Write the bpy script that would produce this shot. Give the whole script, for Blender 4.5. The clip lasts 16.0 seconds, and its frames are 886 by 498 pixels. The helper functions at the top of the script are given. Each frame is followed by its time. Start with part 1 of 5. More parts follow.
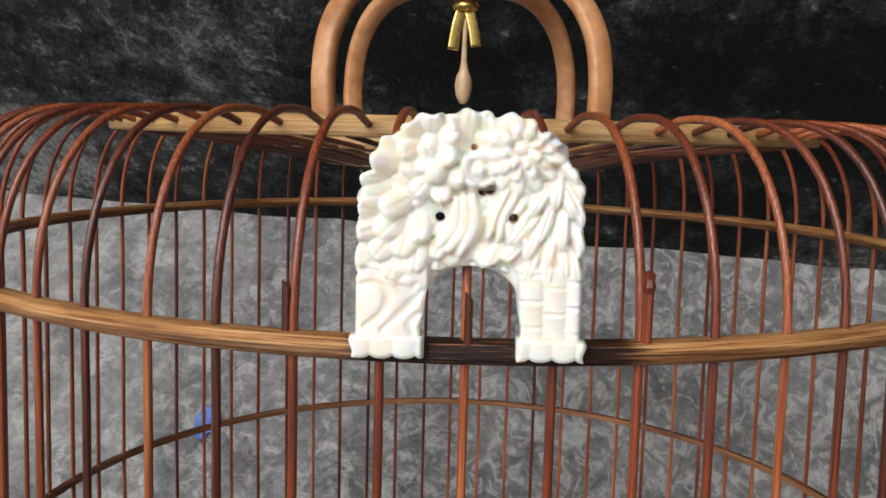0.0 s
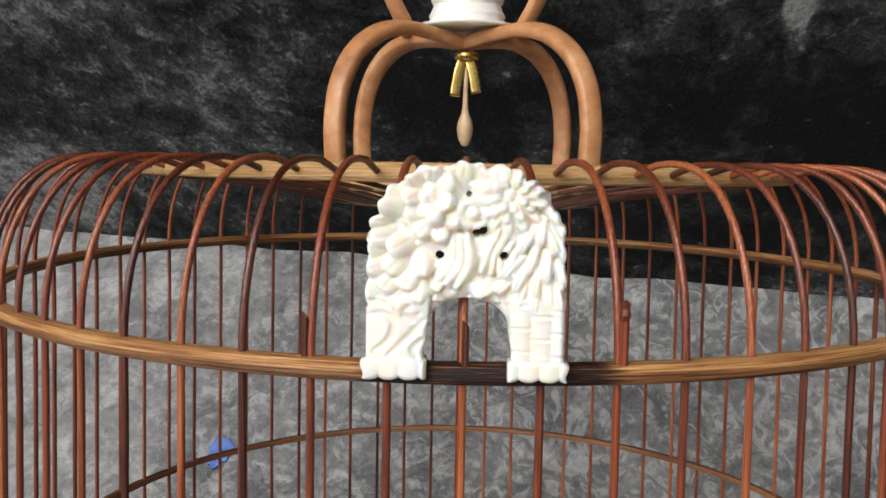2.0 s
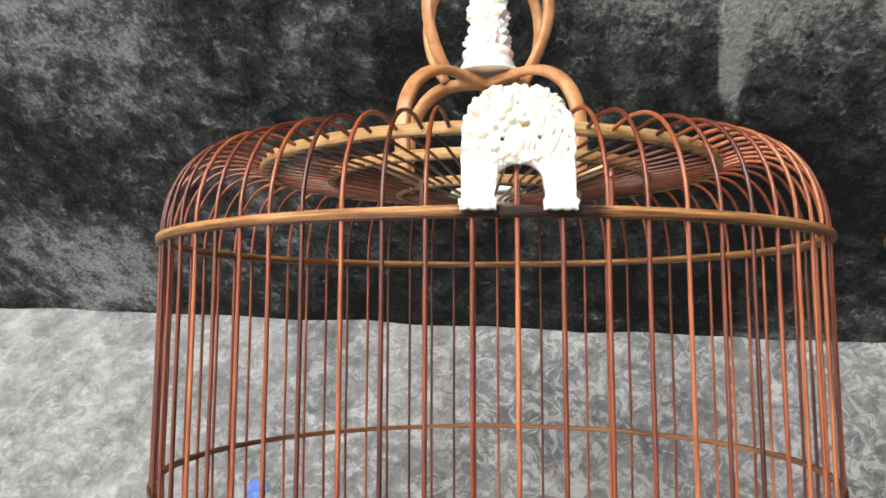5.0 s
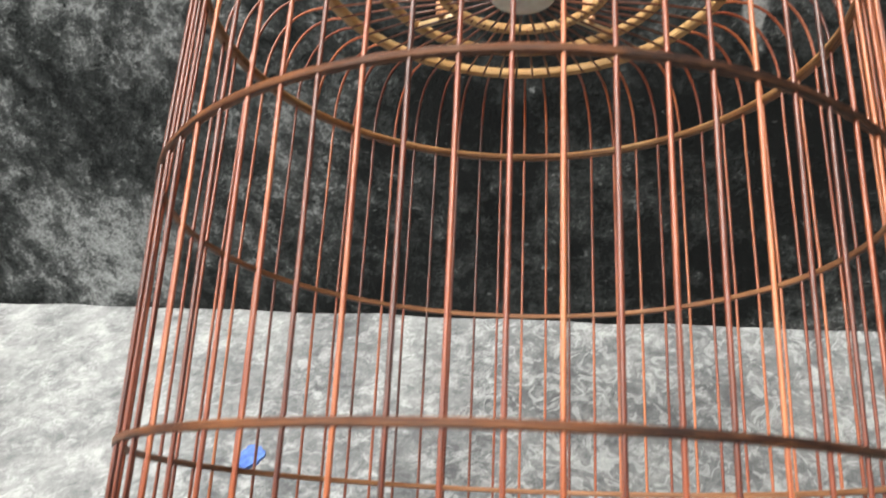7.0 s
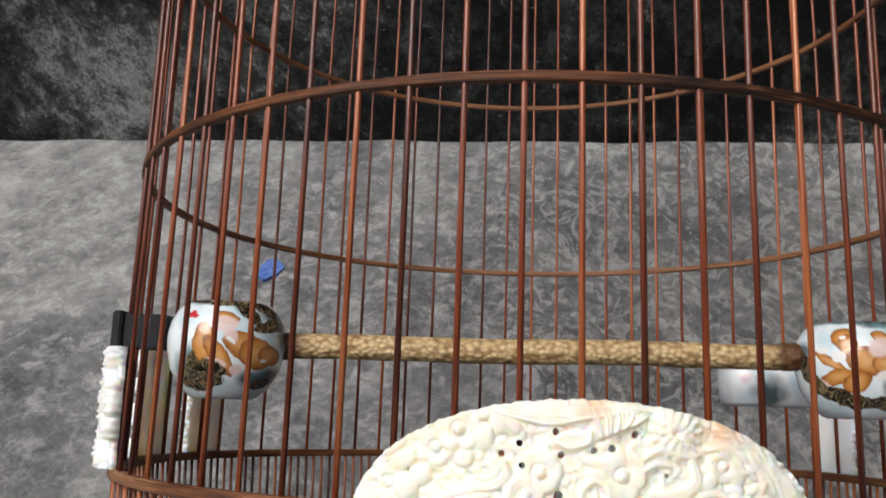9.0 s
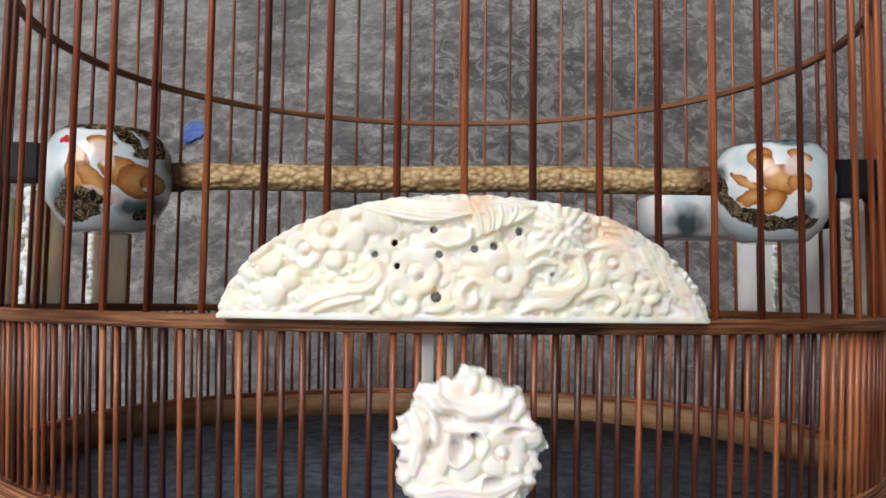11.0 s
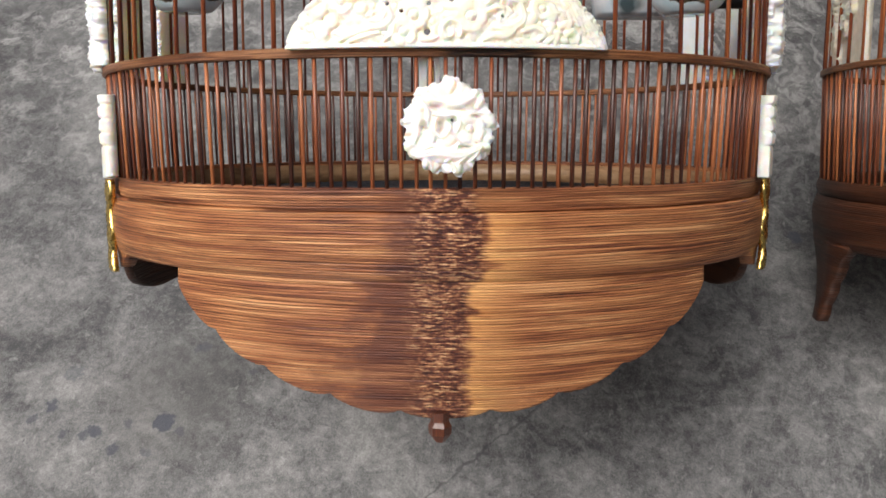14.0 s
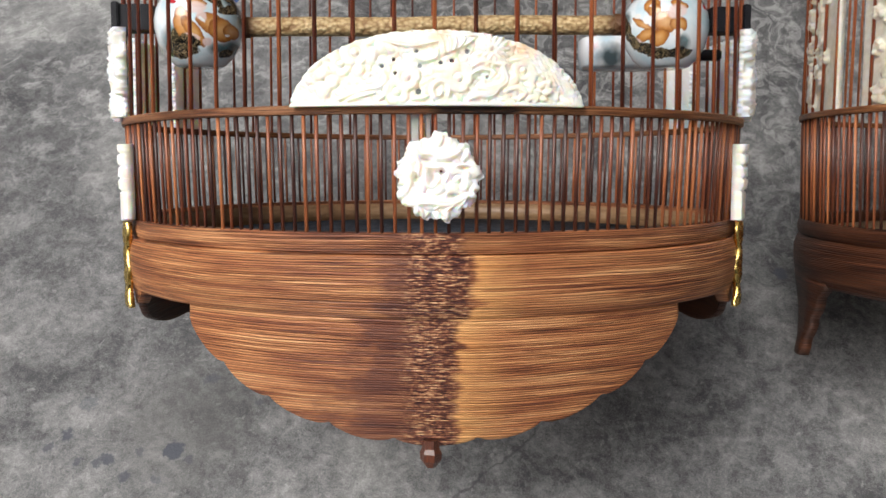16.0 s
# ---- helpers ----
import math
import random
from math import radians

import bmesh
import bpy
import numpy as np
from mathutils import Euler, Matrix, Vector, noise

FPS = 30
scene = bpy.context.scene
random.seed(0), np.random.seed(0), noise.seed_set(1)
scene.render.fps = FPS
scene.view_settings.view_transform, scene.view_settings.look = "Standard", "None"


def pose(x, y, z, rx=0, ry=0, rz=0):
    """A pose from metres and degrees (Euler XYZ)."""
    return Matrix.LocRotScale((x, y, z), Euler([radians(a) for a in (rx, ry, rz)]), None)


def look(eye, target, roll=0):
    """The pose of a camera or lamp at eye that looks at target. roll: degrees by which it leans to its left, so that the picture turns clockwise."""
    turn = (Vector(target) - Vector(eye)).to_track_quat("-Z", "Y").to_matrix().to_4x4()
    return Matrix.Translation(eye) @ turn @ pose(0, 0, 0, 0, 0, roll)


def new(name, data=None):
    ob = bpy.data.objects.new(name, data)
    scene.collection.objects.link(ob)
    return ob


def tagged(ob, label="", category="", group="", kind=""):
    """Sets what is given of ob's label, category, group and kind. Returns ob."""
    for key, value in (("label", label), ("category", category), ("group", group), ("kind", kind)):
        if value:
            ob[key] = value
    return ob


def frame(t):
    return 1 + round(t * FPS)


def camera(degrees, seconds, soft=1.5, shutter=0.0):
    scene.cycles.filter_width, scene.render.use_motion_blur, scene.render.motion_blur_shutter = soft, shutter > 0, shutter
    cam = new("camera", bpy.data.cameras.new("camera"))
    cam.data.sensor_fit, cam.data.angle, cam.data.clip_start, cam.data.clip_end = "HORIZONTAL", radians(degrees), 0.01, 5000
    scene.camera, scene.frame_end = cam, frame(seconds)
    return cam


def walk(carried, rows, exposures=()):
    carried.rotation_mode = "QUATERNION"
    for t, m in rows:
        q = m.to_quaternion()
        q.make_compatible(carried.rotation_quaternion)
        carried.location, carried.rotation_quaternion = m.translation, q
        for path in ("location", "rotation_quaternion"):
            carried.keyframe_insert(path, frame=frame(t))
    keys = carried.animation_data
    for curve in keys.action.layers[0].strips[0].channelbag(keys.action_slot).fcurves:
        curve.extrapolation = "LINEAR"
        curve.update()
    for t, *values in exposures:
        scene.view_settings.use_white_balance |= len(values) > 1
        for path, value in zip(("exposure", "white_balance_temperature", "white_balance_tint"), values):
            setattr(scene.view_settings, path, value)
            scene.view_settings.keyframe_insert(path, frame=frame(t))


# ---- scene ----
# The cage leans back: LEAN takes its own upright frame (axis z, front -y, door hoop at z = 0)
# into the world, where the floor is z = 0 and the wall's face is y = 0.
TIP = radians(48.36)
LEAN = (Matrix.Rotation(radians(0.5), 4, "Y") @ Matrix.Rotation(TIP, 4, "X").inverted()
        @ Matrix.Translation((0.0, -0.5386, 0.0278)))

cam = camera(54.25, 16.0, soft=1.6, shutter=0.4)
ROWS = [
    (0.0, -0.0036, -0.3212, 0.0387, 82.34, -1.49, 0.61),
    (0.5, -0.0034, -0.3240, 0.0408, 83.51, -0.99, 0.99),
    (1.0, -0.0015, -0.3248, 0.0412, 84.21, -0.59, 0.87),
    (1.5, 0.0012, -0.3274, 0.0413, 84.47, -0.32, 1.14),
    (2.0, -0.0016, -0.3422, 0.0421, 84.40, -1.03, 1.13),
    (2.5, 0.0093, -0.3531, 0.0488, 84.43, -1.31, 1.28),
    (3.0, 0.0096, -0.3669, 0.0430, 84.88, -1.15, 1.74),
    (3.5, 0.0044, -0.3821, 0.0436, 85.62, -1.33, 1.63),
    (4.0, -0.0224, -0.4028, 0.0275, 87.21, -0.41, 0.57),
    (4.2, -0.0284, -0.4213, 0.0207, 88.79, 0.02, -0.62),
    (6.3, -0.0171, -0.4638, -0.1470, 103.25, -0.27, 0.27),
    (6.5, -0.0126, -0.4303, -0.1871, 105.23, -1.42, -0.11),
    (7.0, -0.0310, -0.4039, -0.2609, 108.31, -2.55, 0.00),
    (7.5, -0.0433, -0.3971, -0.3042, 107.03, -3.16, 0.21),
    (8.0, -0.0448, -0.3990, -0.3144, 104.69, -2.57, 0.76),
    (8.5, -0.0375, -0.3986, -0.3182, 103.03, -2.19, 0.71),
    (9.0, -0.0330, -0.3962, -0.3240, 100.70, -1.89, 0.66),
    (9.5, -0.0258, -0.3954, -0.3267, 97.99, -0.99, -0.75),
    (10.0, -0.0152, -0.3844, -0.3313, 95.58, -0.74, -1.85),
    (10.2, -0.0153, -0.3807, -0.3342, 94.76, -0.63, -2.42),
    (12.3, -0.0058, -0.3751, -0.3500, 91.22, -0.89, -1.30),
    (12.5, -0.0070, -0.3756, -0.3474, 90.38, -0.82, -1.56),
    (13.0, -0.0100, -0.4257, -0.3478, 89.39, 0.35, -1.62),
    (13.5, -0.0098, -0.4663, -0.3694, 85.64, 0.14, -1.97),
    (14.0, -0.0084, -0.4900, -0.3793, 82.44, -0.00, -1.35),
    (14.5, -0.0047, -0.5031, -0.3762, 81.90, 0.06, -0.79),
    (15.0, -0.0043, -0.5059, -0.3729, 82.79, -0.08, -0.43),
    (15.5, -0.0046, -0.5104, -0.3714, 83.64, -0.19, -0.40),
    (16.0, -0.0018, -0.5182, -0.3721, 84.50, 0.01, -0.80),
]
EXPOSURES = [(0.0, 0.19, 6500, 9.0), (3.0, 0.38, 6500, 8.3), (3.5, 0.48, 6500, 8.2), (4.2, 0.76, 6500, 8.0), (6.3, 1.34, 6500, 5.5), (7.0, 1.49, 6500, 4.6), (7.5, 1.54, 6500, 4.0), (8.5, 0.72, 6520, 8.0), (9.0, 0.24, 6550, 10.5), (9.5, 0.1, 6550, 10.5), (10.2, 0.0, 6550, 10.5), (12.5, 0.22, 6720, 12.0), (13.0, 0.22, 7000, 13.0), (14.0, 0.5, 6680, 11.0), (15.0, 0.66, 6580, 11.0), (16.0, 0.52, 6550, 10.0)]
walk(cam, [(t, LEAN @ pose(x, y, z, rx, ry, rz)) for t, x, y, z, rx, ry, rz in ROWS], EXPOSURES)

# ---- light: an overcast sky over an open yard ----
SUN_EL, SUN_ROT = radians(64), radians(250)
world = bpy.data.worlds.new("sky")
scene.world = world
world.use_nodes = True
wt = world.node_tree
sky = wt.nodes.new("ShaderNodeTexSky")
sky.sky_type, sky.sun_disc = "NISHITA", False
sky.sun_elevation, sky.sun_rotation = SUN_EL, SUN_ROT
sky.air_density, sky.dust_density, sky.ozone_density = 1.0, 6.0, 1.0
grey = wt.nodes.new("ShaderNodeHueSaturation")
grey.inputs["Saturation"].default_value = 0.3
wt.links.new(sky.outputs[0], grey.inputs["Color"])
wt.links.new(grey.outputs[0], wt.nodes["Background"].inputs[0])
wt.nodes["Background"].inputs[1].default_value = 0.115
sun_data = bpy.data.lights.new("sun", "SUN")
sun_data.energy, sun_data.angle, sun_data.color = 1.46, radians(36), (1.0, 0.985, 0.96)
sun = new("sun", sun_data)
sun.matrix_world = look((0, 0, 5), Vector((0, 0, 5)) - Vector((math.sin(SUN_ROT) * math.cos(SUN_EL), math.cos(SUN_ROT) * math.cos(SUN_EL), math.sin(SUN_EL))))


# ---- materials ----
class Mat:
    """A small wrapper that adds nodes to one material."""

    def __init__(self, name, rough=0.5, metal=0.0, spec=0.5):
        self.m = bpy.data.materials.new(name)
        self.m.use_nodes = True
        self.t = self.m.node_tree
        self.b = self.t.nodes["Principled BSDF"]
        self.b.inputs["Roughness"].default_value = rough
        self.b.inputs["Metallic"].default_value = metal
        self.b.inputs["Specular IOR Level"].default_value = spec

    def put(self, socket, value):
        if isinstance(value, (int, float, tuple)):
            socket.default_value = value
        else:
            self.t.links.new(value, socket)

    def node(self, kind, out=0, **ins):
        n = self.t.nodes.new(kind)
        for k, v in ins.items():
            self.put(n.inputs[k.replace("_", " ")], v)
        return n.outputs[out]

    def math(self, op, a, b=0.0, c=0.0):
        n = self.t.nodes.new("ShaderNodeMath")
        n.operation = op
        for i, v in enumerate((a, b, c)):
            self.put(n.inputs[i], v)
        return n.outputs[0]

    def coord(self):
        return self.t.nodes.new("ShaderNodeTexCoord").outputs["Object"]

    def chance(self):
        return self.t.nodes.new("ShaderNodeObjectInfo").outputs["Random"]

    def split(self, v):
        n = self.t.nodes.new("ShaderNodeSeparateXYZ")
        self.put(n.inputs[0], v)
        return n.outputs

    def join(self, x, y, z):
        n = self.t.nodes.new("ShaderNodeCombineXYZ")
        for i, v in enumerate((x, y, z)):
            self.put(n.inputs[i], v)
        return n.outputs[0]

    def scaled(self, v, s, shift=None):
        n = self.t.nodes.new("ShaderNodeMapping")
        self.put(n.inputs["Vector"], v)
        n.inputs["Scale"].default_value = s
        if shift is not None:
            self.put(n.inputs["Location"], shift)
        return n.outputs[0]

    def noise(self, v, scale, detail=4.0, rough=0.55, twist=0.0):
        n = self.t.nodes.new("ShaderNodeTexNoise")
        self.put(n.inputs["Vector"], v)
        n.inputs["Scale"].default_value, n.inputs["Detail"].default_value = scale, detail
        n.inputs["Roughness"].default_value, n.inputs["Distortion"].default_value = rough, twist
        return n.outputs[0]

    def cells(self, v, scale, feature="F1", out="Distance"):
        n = self.t.nodes.new("ShaderNodeTexVoronoi")
        self.put(n.inputs["Vector"], v)
        n.feature = feature
        n.inputs["Scale"].default_value = scale
        return n.outputs[out]

    def ramp(self, v, *stops):
        n = self.t.nodes.new("ShaderNodeValToRGB")
        e = n.color_ramp.elements
        while len(e) < len(stops):
            e.new(0.5)
        for q, (at, c) in zip(e, stops):
            q.position = at
            q.color = (*c, 1) if isinstance(c, tuple) else (c, c, c, 1)
        self.put(n.inputs[0], v)
        return n.outputs[0]

    def mix(self, f, a, b, blend="MIX"):
        n = self.t.nodes.new("ShaderNodeMix")
        n.data_type, n.blend_type = "RGBA", blend
        self.put(n.inputs[0], f)
        for i, v in ((6, a), (7, b)):
            if isinstance(v, tuple):
                v = (*v, 1) if len(v) == 3 else v
            self.put(n.inputs[i], v)
        return n.outputs[2]

    def near(self, v, at, radius, soft):
        """1 inside a ball round at, 0 outside it."""
        n = self.t.nodes.new("ShaderNodeVectorMath")
        n.operation = "DISTANCE"
        self.put(n.inputs[0], v)
        n.inputs[1].default_value = at
        r = self.t.nodes.new("ShaderNodeMapRange")
        self.put(r.inputs[0], n.outputs["Value"])
        r.inputs[1].default_value, r.inputs[2].default_value = radius - soft, radius + soft
        r.inputs[3].default_value, r.inputs[4].default_value = 1.0, 0.0
        return r.outputs[0]

    def warped(self, v, scale, amount):
        n = self.t.nodes.new("ShaderNodeTexNoise")
        self.put(n.inputs["Vector"], v)
        n.inputs["Scale"].default_value = scale
        a = self.t.nodes.new("ShaderNodeVectorMath")
        a.operation = "MULTIPLY_ADD"
        self.put(a.inputs[0], n.outputs["Color"])
        a.inputs[1].default_value = (amount,) * 3
        self.put(a.inputs[2], v)
        s = self.t.nodes.new("ShaderNodeVectorMath")
        s.operation = "SUBTRACT"
        self.put(s.inputs[0], a.outputs[0])
        s.inputs[1].default_value = (amount / 2,) * 3
        return s.outputs[0]

    def bump(self, height, strength, distance):
        n = self.t.nodes.new("ShaderNodeBump")
        n.inputs["Strength"].default_value, n.inputs["Distance"].default_value = strength, distance
        self.put(n.inputs["Height"], height)
        self.put(self.b.inputs["Normal"], n.outputs[0])

    def colour(self, c):
        if isinstance(c, tuple):
            c = (*c, 1)
        self.put(self.b.inputs["Base Color"], c)

    def gloss(self, v):
        self.put(self.b.inputs["Roughness"], v)


def cane_material(name, dark, mid, light, along=(2600, 2600, 22), rough=0.38, spread=0.32):
    """Split cane: streaks along the rod, every rod of another shade."""
    m = Mat(name, rough)
    c, r = m.coord(), m.chance()
    shift = m.join(m.math("MULTIPLY", r, 37.0), m.math("MULTIPLY", r, 11.0), m.math("MULTIPLY", r, 5.0))
    v = m.scaled(c, along, shift)
    n = m.noise(v, 1.0, 4, 0.6)
    slow = m.noise(m.scaled(c, (30, 30, 18), shift), 1.0, 2)
    f = m.math("ADD", m.math("MULTIPLY", n, 0.75), m.math("MULTIPLY_ADD", slow, 0.4, m.math("MULTIPLY_ADD", r, spread, -0.11 - spread / 2)))
    m.colour(m.ramp(f, (0.25, dark), (0.5, mid), (0.78, light)))
    m.gloss(m.ramp(n, (0.3, rough + 0.12), (0.7, rough - 0.06)))
    m.bump(n, 0.55, 0.0004)
    m.b.inputs["Coat Weight"].default_value = 0.36
    m.b.inputs["Coat Roughness"].default_value = 0.16
    return m.m


BAR = cane_material("bar_cane", (0.040, 0.008, 0.004), (0.24, 0.048, 0.015), (0.60, 0.205, 0.070))
SHORT = cane_material("short_bar_cane", (0.042, 0.011, 0.007), (0.21, 0.053, 0.020), (0.50, 0.175, 0.064), spread=0.60)
SPOKE = cane_material("spoke_cane", (0.035, 0.010, 0.006), (0.13, 0.036, 0.016), (0.27, 0.09, 0.035))


def hoop_material(name, dark, mid, light, joint, width, skin=None, inner=None):
    """A bent cane hoop, streaked along its length, with a scorched lap joint."""
    m = Mat(name, 0.4, spec=0.35)
    x, y, z = m.split(m.coord())[:3]
    turn = m.math("ARCTAN2", x, m.math("MULTIPLY", y, -1.0))
    r = m.math("SQRT", m.math("ADD", m.math("MULTIPLY", x, x), m.math("MULTIPLY", y, y)))
    v = m.join(m.math("MULTIPLY", turn, 6.0), m.math("MULTIPLY", r, 1700.0), m.math("MULTIPLY", z, 1700.0))
    n = m.noise(v, 1.0, 4, 0.6)
    slow = m.noise(m.join(m.math("MULTIPLY", turn, 2.2), 0.0, m.math("MULTIPLY", z, 60.0)), 1.0, 2)
    f = m.math("ADD", m.math("MULTIPLY", n, 0.75), m.math("MULTIPLY_ADD", slow, 0.42, -0.07))
    base = m.ramp(f, (0.38, dark), (0.51, mid), (0.66, light))
    lines = m.noise(m.join(m.math("MULTIPLY", turn, 9.0), m.math("MULTIPLY", r, 3600.0), m.math("MULTIPLY", z, 3600.0)), 1.0, 3, 0.6)
    base = m.mix(m.math("MULTIPLY", m.ramp(lines, (0.35, 1.0), (0.43, 0.0)), 0.65), base, tuple(0.45 * k for k in dark))
    # darker lower half: the shade on the hoop's underside, put into its colour
    if skin is not None:
        edge = m.math("MULTIPLY_ADD", slow, 0.0016, m.math("MULTIPLY_ADD", n, 0.0010, z))
        base = m.mix(m.ramp(m.math("MULTIPLY", m.math("SUBTRACT", edge, skin), 100.0), (0.085, 0.75), (0.145, 0.0)), base, m.ramp(n, (0.38, (0.026, 0.009, 0.005)), (0.66, (0.22, 0.080, 0.028))))
    away = m.math("ABSOLUTE", m.math("SUBTRACT", turn, joint))
    edge = m.math("MULTIPLY_ADD", n, 0.12, m.math("MULTIPLY_ADD", lines, 0.08, away))
    burnt = m.ramp(edge, (width + 0.085, 1.0), (width + 0.12, 0.0))
    if inner:
        bare = m.math("LESS_THAN", r, inner)
        base = m.mix(m.math("MULTIPLY", bare, 0.8), base, m.ramp(f, (0.38, (0.14, 0.052, 0.021)), (0.66, (0.44, 0.21, 0.10))))
        burnt = m.math("MULTIPLY", burnt, m.math("SUBTRACT", 1.0, bare))
    m.colour(m.mix(burnt, base, m.ramp(lines, (0.44, (0.009, 0.004, 0.003)), (0.58, (0.040, 0.013, 0.006)), (0.66, (0.30, 0.13, 0.06)))))
    m.bump(m.math("ADD", n, lines), 0.7, 0.0005)
    return m.m


HOOP_TOP = hoop_material("top_hoop_cane", (0.16, 0.052, 0.016), (0.50, 0.235, 0.085), (0.70, 0.44, 0.20), 0.035, 0.15, 0.0)
HOOP_UP = hoop_material("upper_hoop_cane", (0.028, 0.009, 0.005), (0.105, 0.031, 0.009), (0.27, 0.098, 0.032), 0.62, 0.52, -0.1167, 0.1697)
HOOP_MID = hoop_material("middle_hoop_cane", (0.028, 0.009, 0.005), (0.105, 0.031, 0.009), (0.26, 0.094, 0.031), 0.62, 0.50, -0.2315, 0.1699)
HOOP_LOW = hoop_material("lower_hoop_cane", (0.07, 0.022, 0.010), (0.19, 0.072, 0.028), (0.38, 0.18, 0.08), 0.10, 0.10)
RING = hoop_material("ring_cane", (0.34, 0.17, 0.06), (0.52, 0.30, 0.12), (0.66, 0.42, 0.2), 3.3, -0.2)


def wood_material(name, dark, mid, light, along, rough=0.42):
    m = Mat(name, rough)
    v = m.scaled(m.coord(), along)
    n = m.noise(v, 1.0, 5, 0.6, 0.3)
    slow = m.noise(m.coord(), 55.0, 2)
    m.colour(m.ramp(m.math("ADD", m.math("MULTIPLY", n, 0.6), m.math("MULTIPLY", slow, 0.4)), (0.34, dark), (0.5, mid), (0.68, light)))
    m.bump(n, 0.25, 0.0003)
    return m.m


HANDLE = wood_material("handle_bamboo", (0.36, 0.15, 0.06), (0.52, 0.24, 0.10), (0.66, 0.36, 0.18), (160, 160, 160))
INNER = wood_material("inner_wood", (0.16, 0.085, 0.04), (0.26, 0.155, 0.08), (0.36, 0.23, 0.13), (90, 90, 400))
PALE = wood_material("pale_wood", (0.45, 0.30, 0.15), (0.58, 0.41, 0.22), (0.7, 0.53, 0.32), (90, 90, 400))


def base_material(name, shading):
    """Thin bamboo strips laid round the base, with a darker, broken stretch where their ends meet and a pale one beside it."""
    m = Mat(name, 0.5, spec=0.35)
    x, y, z = m.split(m.coord())[:3]
    turn = m.math("ARCTAN2", x, m.math("MULTIPLY", y, -1.0))
    wav = m.noise(m.join(m.math("MULTIPLY", turn, 5.0), 0.0, m.math("MULTIPLY", z, 40.0)), 1.0, 2)
    drift = m.noise(m.join(m.math("MULTIPLY", turn, 2.0), 5.0, m.math("MULTIPLY", z, 26.0)), 1.0, 1)
    zz = m.math("MULTIPLY_ADD", drift, 0.0022, m.math("MULTIPLY_ADD", wav, 0.0007, z))
    uneven = m.noise(m.join(m.math("MULTIPLY", turn, 1.4), 9.0, m.math("MULTIPLY", zz, 520.0)), 1.0, 2)
    lay = m.math("MULTIPLY_ADD", uneven, 1.5, m.math("DIVIDE", zz, 0.00102))
    strip = m.math("FLOOR", lay)
    across = m.math("ABSOLUTE", m.math("SUBTRACT", m.math("FRACT", lay), 0.5))
    own = m.noise(m.join(m.math("MULTIPLY", turn, 2.0), m.math("MULTIPLY", strip, 3.7), m.math("MULTIPLY", strip, 1.9)), 1.0, 3, 0.6)
    fibre = m.noise(m.join(m.math("MULTIPLY", turn, 5.0), 0.0, m.math("MULTIPLY", zz, 3200.0)), 1.0, 3, 0.65)
    patch = m.noise(m.join(m.math("MULTIPLY", turn, 16.0), 2.0, m.math("MULTIPLY", z, 190.0)), 1.0, 3)
    slow = m.noise(m.join(m.math("MULTIPLY", turn, 2.4), 7.0, m.math("MULTIPLY", zz, 170.0)), 1.0, 3)
    f = m.math("MULTIPLY_ADD", own, 0.44, m.math("MULTIPLY_ADD", fibre, 0.26, m.math("MULTIPLY_ADD", slow, 0.38, -0.018)))
    plain = m.ramp(f, (0.38, (0.110, 0.032, 0.021)), (0.46, (0.29, 0.099, 0.043)), (0.54, (0.49, 0.200, 0.081)), (0.66, (0.80, 0.43, 0.20)))
    gap = m.math("MULTIPLY", m.ramp(across, (0.27, 0.0), (0.41, 1.0)), m.ramp(own, (0.38, 1.0), (0.60, 0.55)))
    hair = m.ramp(m.noise(m.join(m.math("MULTIPLY", turn, 6.0), 4.0, m.math("MULTIPLY", zz, 1700.0)), 1.0, 2, 0.6), (0.34, 1.0), (0.41, 0.0))
    plain = m.mix(m.math("MULTIPLY", hair, 0.75), plain, (0.062, 0.017, 0.013))
    plain = m.mix(gap, plain, (0.030, 0.008, 0.006))
    # the seam: its edges lie elsewhere in the lip, the ring and the apron, and every strip ends at its own place
    high = m.math("GREATER_THAN", z, -0.4343)
    lip = m.math("GREATER_THAN", z, -0.4080)
    ragged = m.math("MULTIPLY_ADD", m.noise(m.join(0.0, m.math("MULTIPLY", strip, 5.1), 3.0), 1.0, 1), 0.036, m.math("MULTIPLY_ADD", patch, 0.050, -0.043))
    off = m.math("ADD", turn, ragged)
    right = m.math("SUBTRACT", m.math("MULTIPLY_ADD", high, 0.036, 0.052), m.math("MULTIPLY", lip, 0.022))
    past = m.math("SUBTRACT", off, right)
    begun = m.ramp(m.math("ADD", off, 0.5), (0.400, 0.0), (0.460, 1.0))
    inseam = m.math("MULTIPLY", begun, m.ramp(m.math("ADD", past, 0.5), (0.482, 1.0), (0.508, 0.0)))
    row = m.math("FLOOR", m.math("DIVIDE", m.math("MULTIPLY_ADD", patch, 0.0022, zz), 0.00050))
    s = m.noise(m.join(m.math("MULTIPLY", turn, 36.0), m.math("MULTIPLY", row, 5.3), 3.0), 1.0, 3, 0.55)
    broken = m.ramp(s, (0.40, (0.055, 0.017, 0.015)), (0.50, (0.17, 0.056, 0.034)), (0.56, (0.42, 0.19, 0.095)), (0.66, (0.74, 0.44, 0.24)))
    broken = m.mix(m.math("MULTIPLY", gap, 0.7), broken, (0.030, 0.010, 0.009))
    # plum shade before the seam, wider in the apron, and amber after it
    wide = m.math("MULTIPLY_ADD", m.ramp(m.math("MULTIPLY", m.math("ADD", z, 0.5), 10.0), (0.20, 1.0), (0.45, 0.0)), 0.10, m.math("MULTIPLY_ADD", high, -0.085, 0.165))
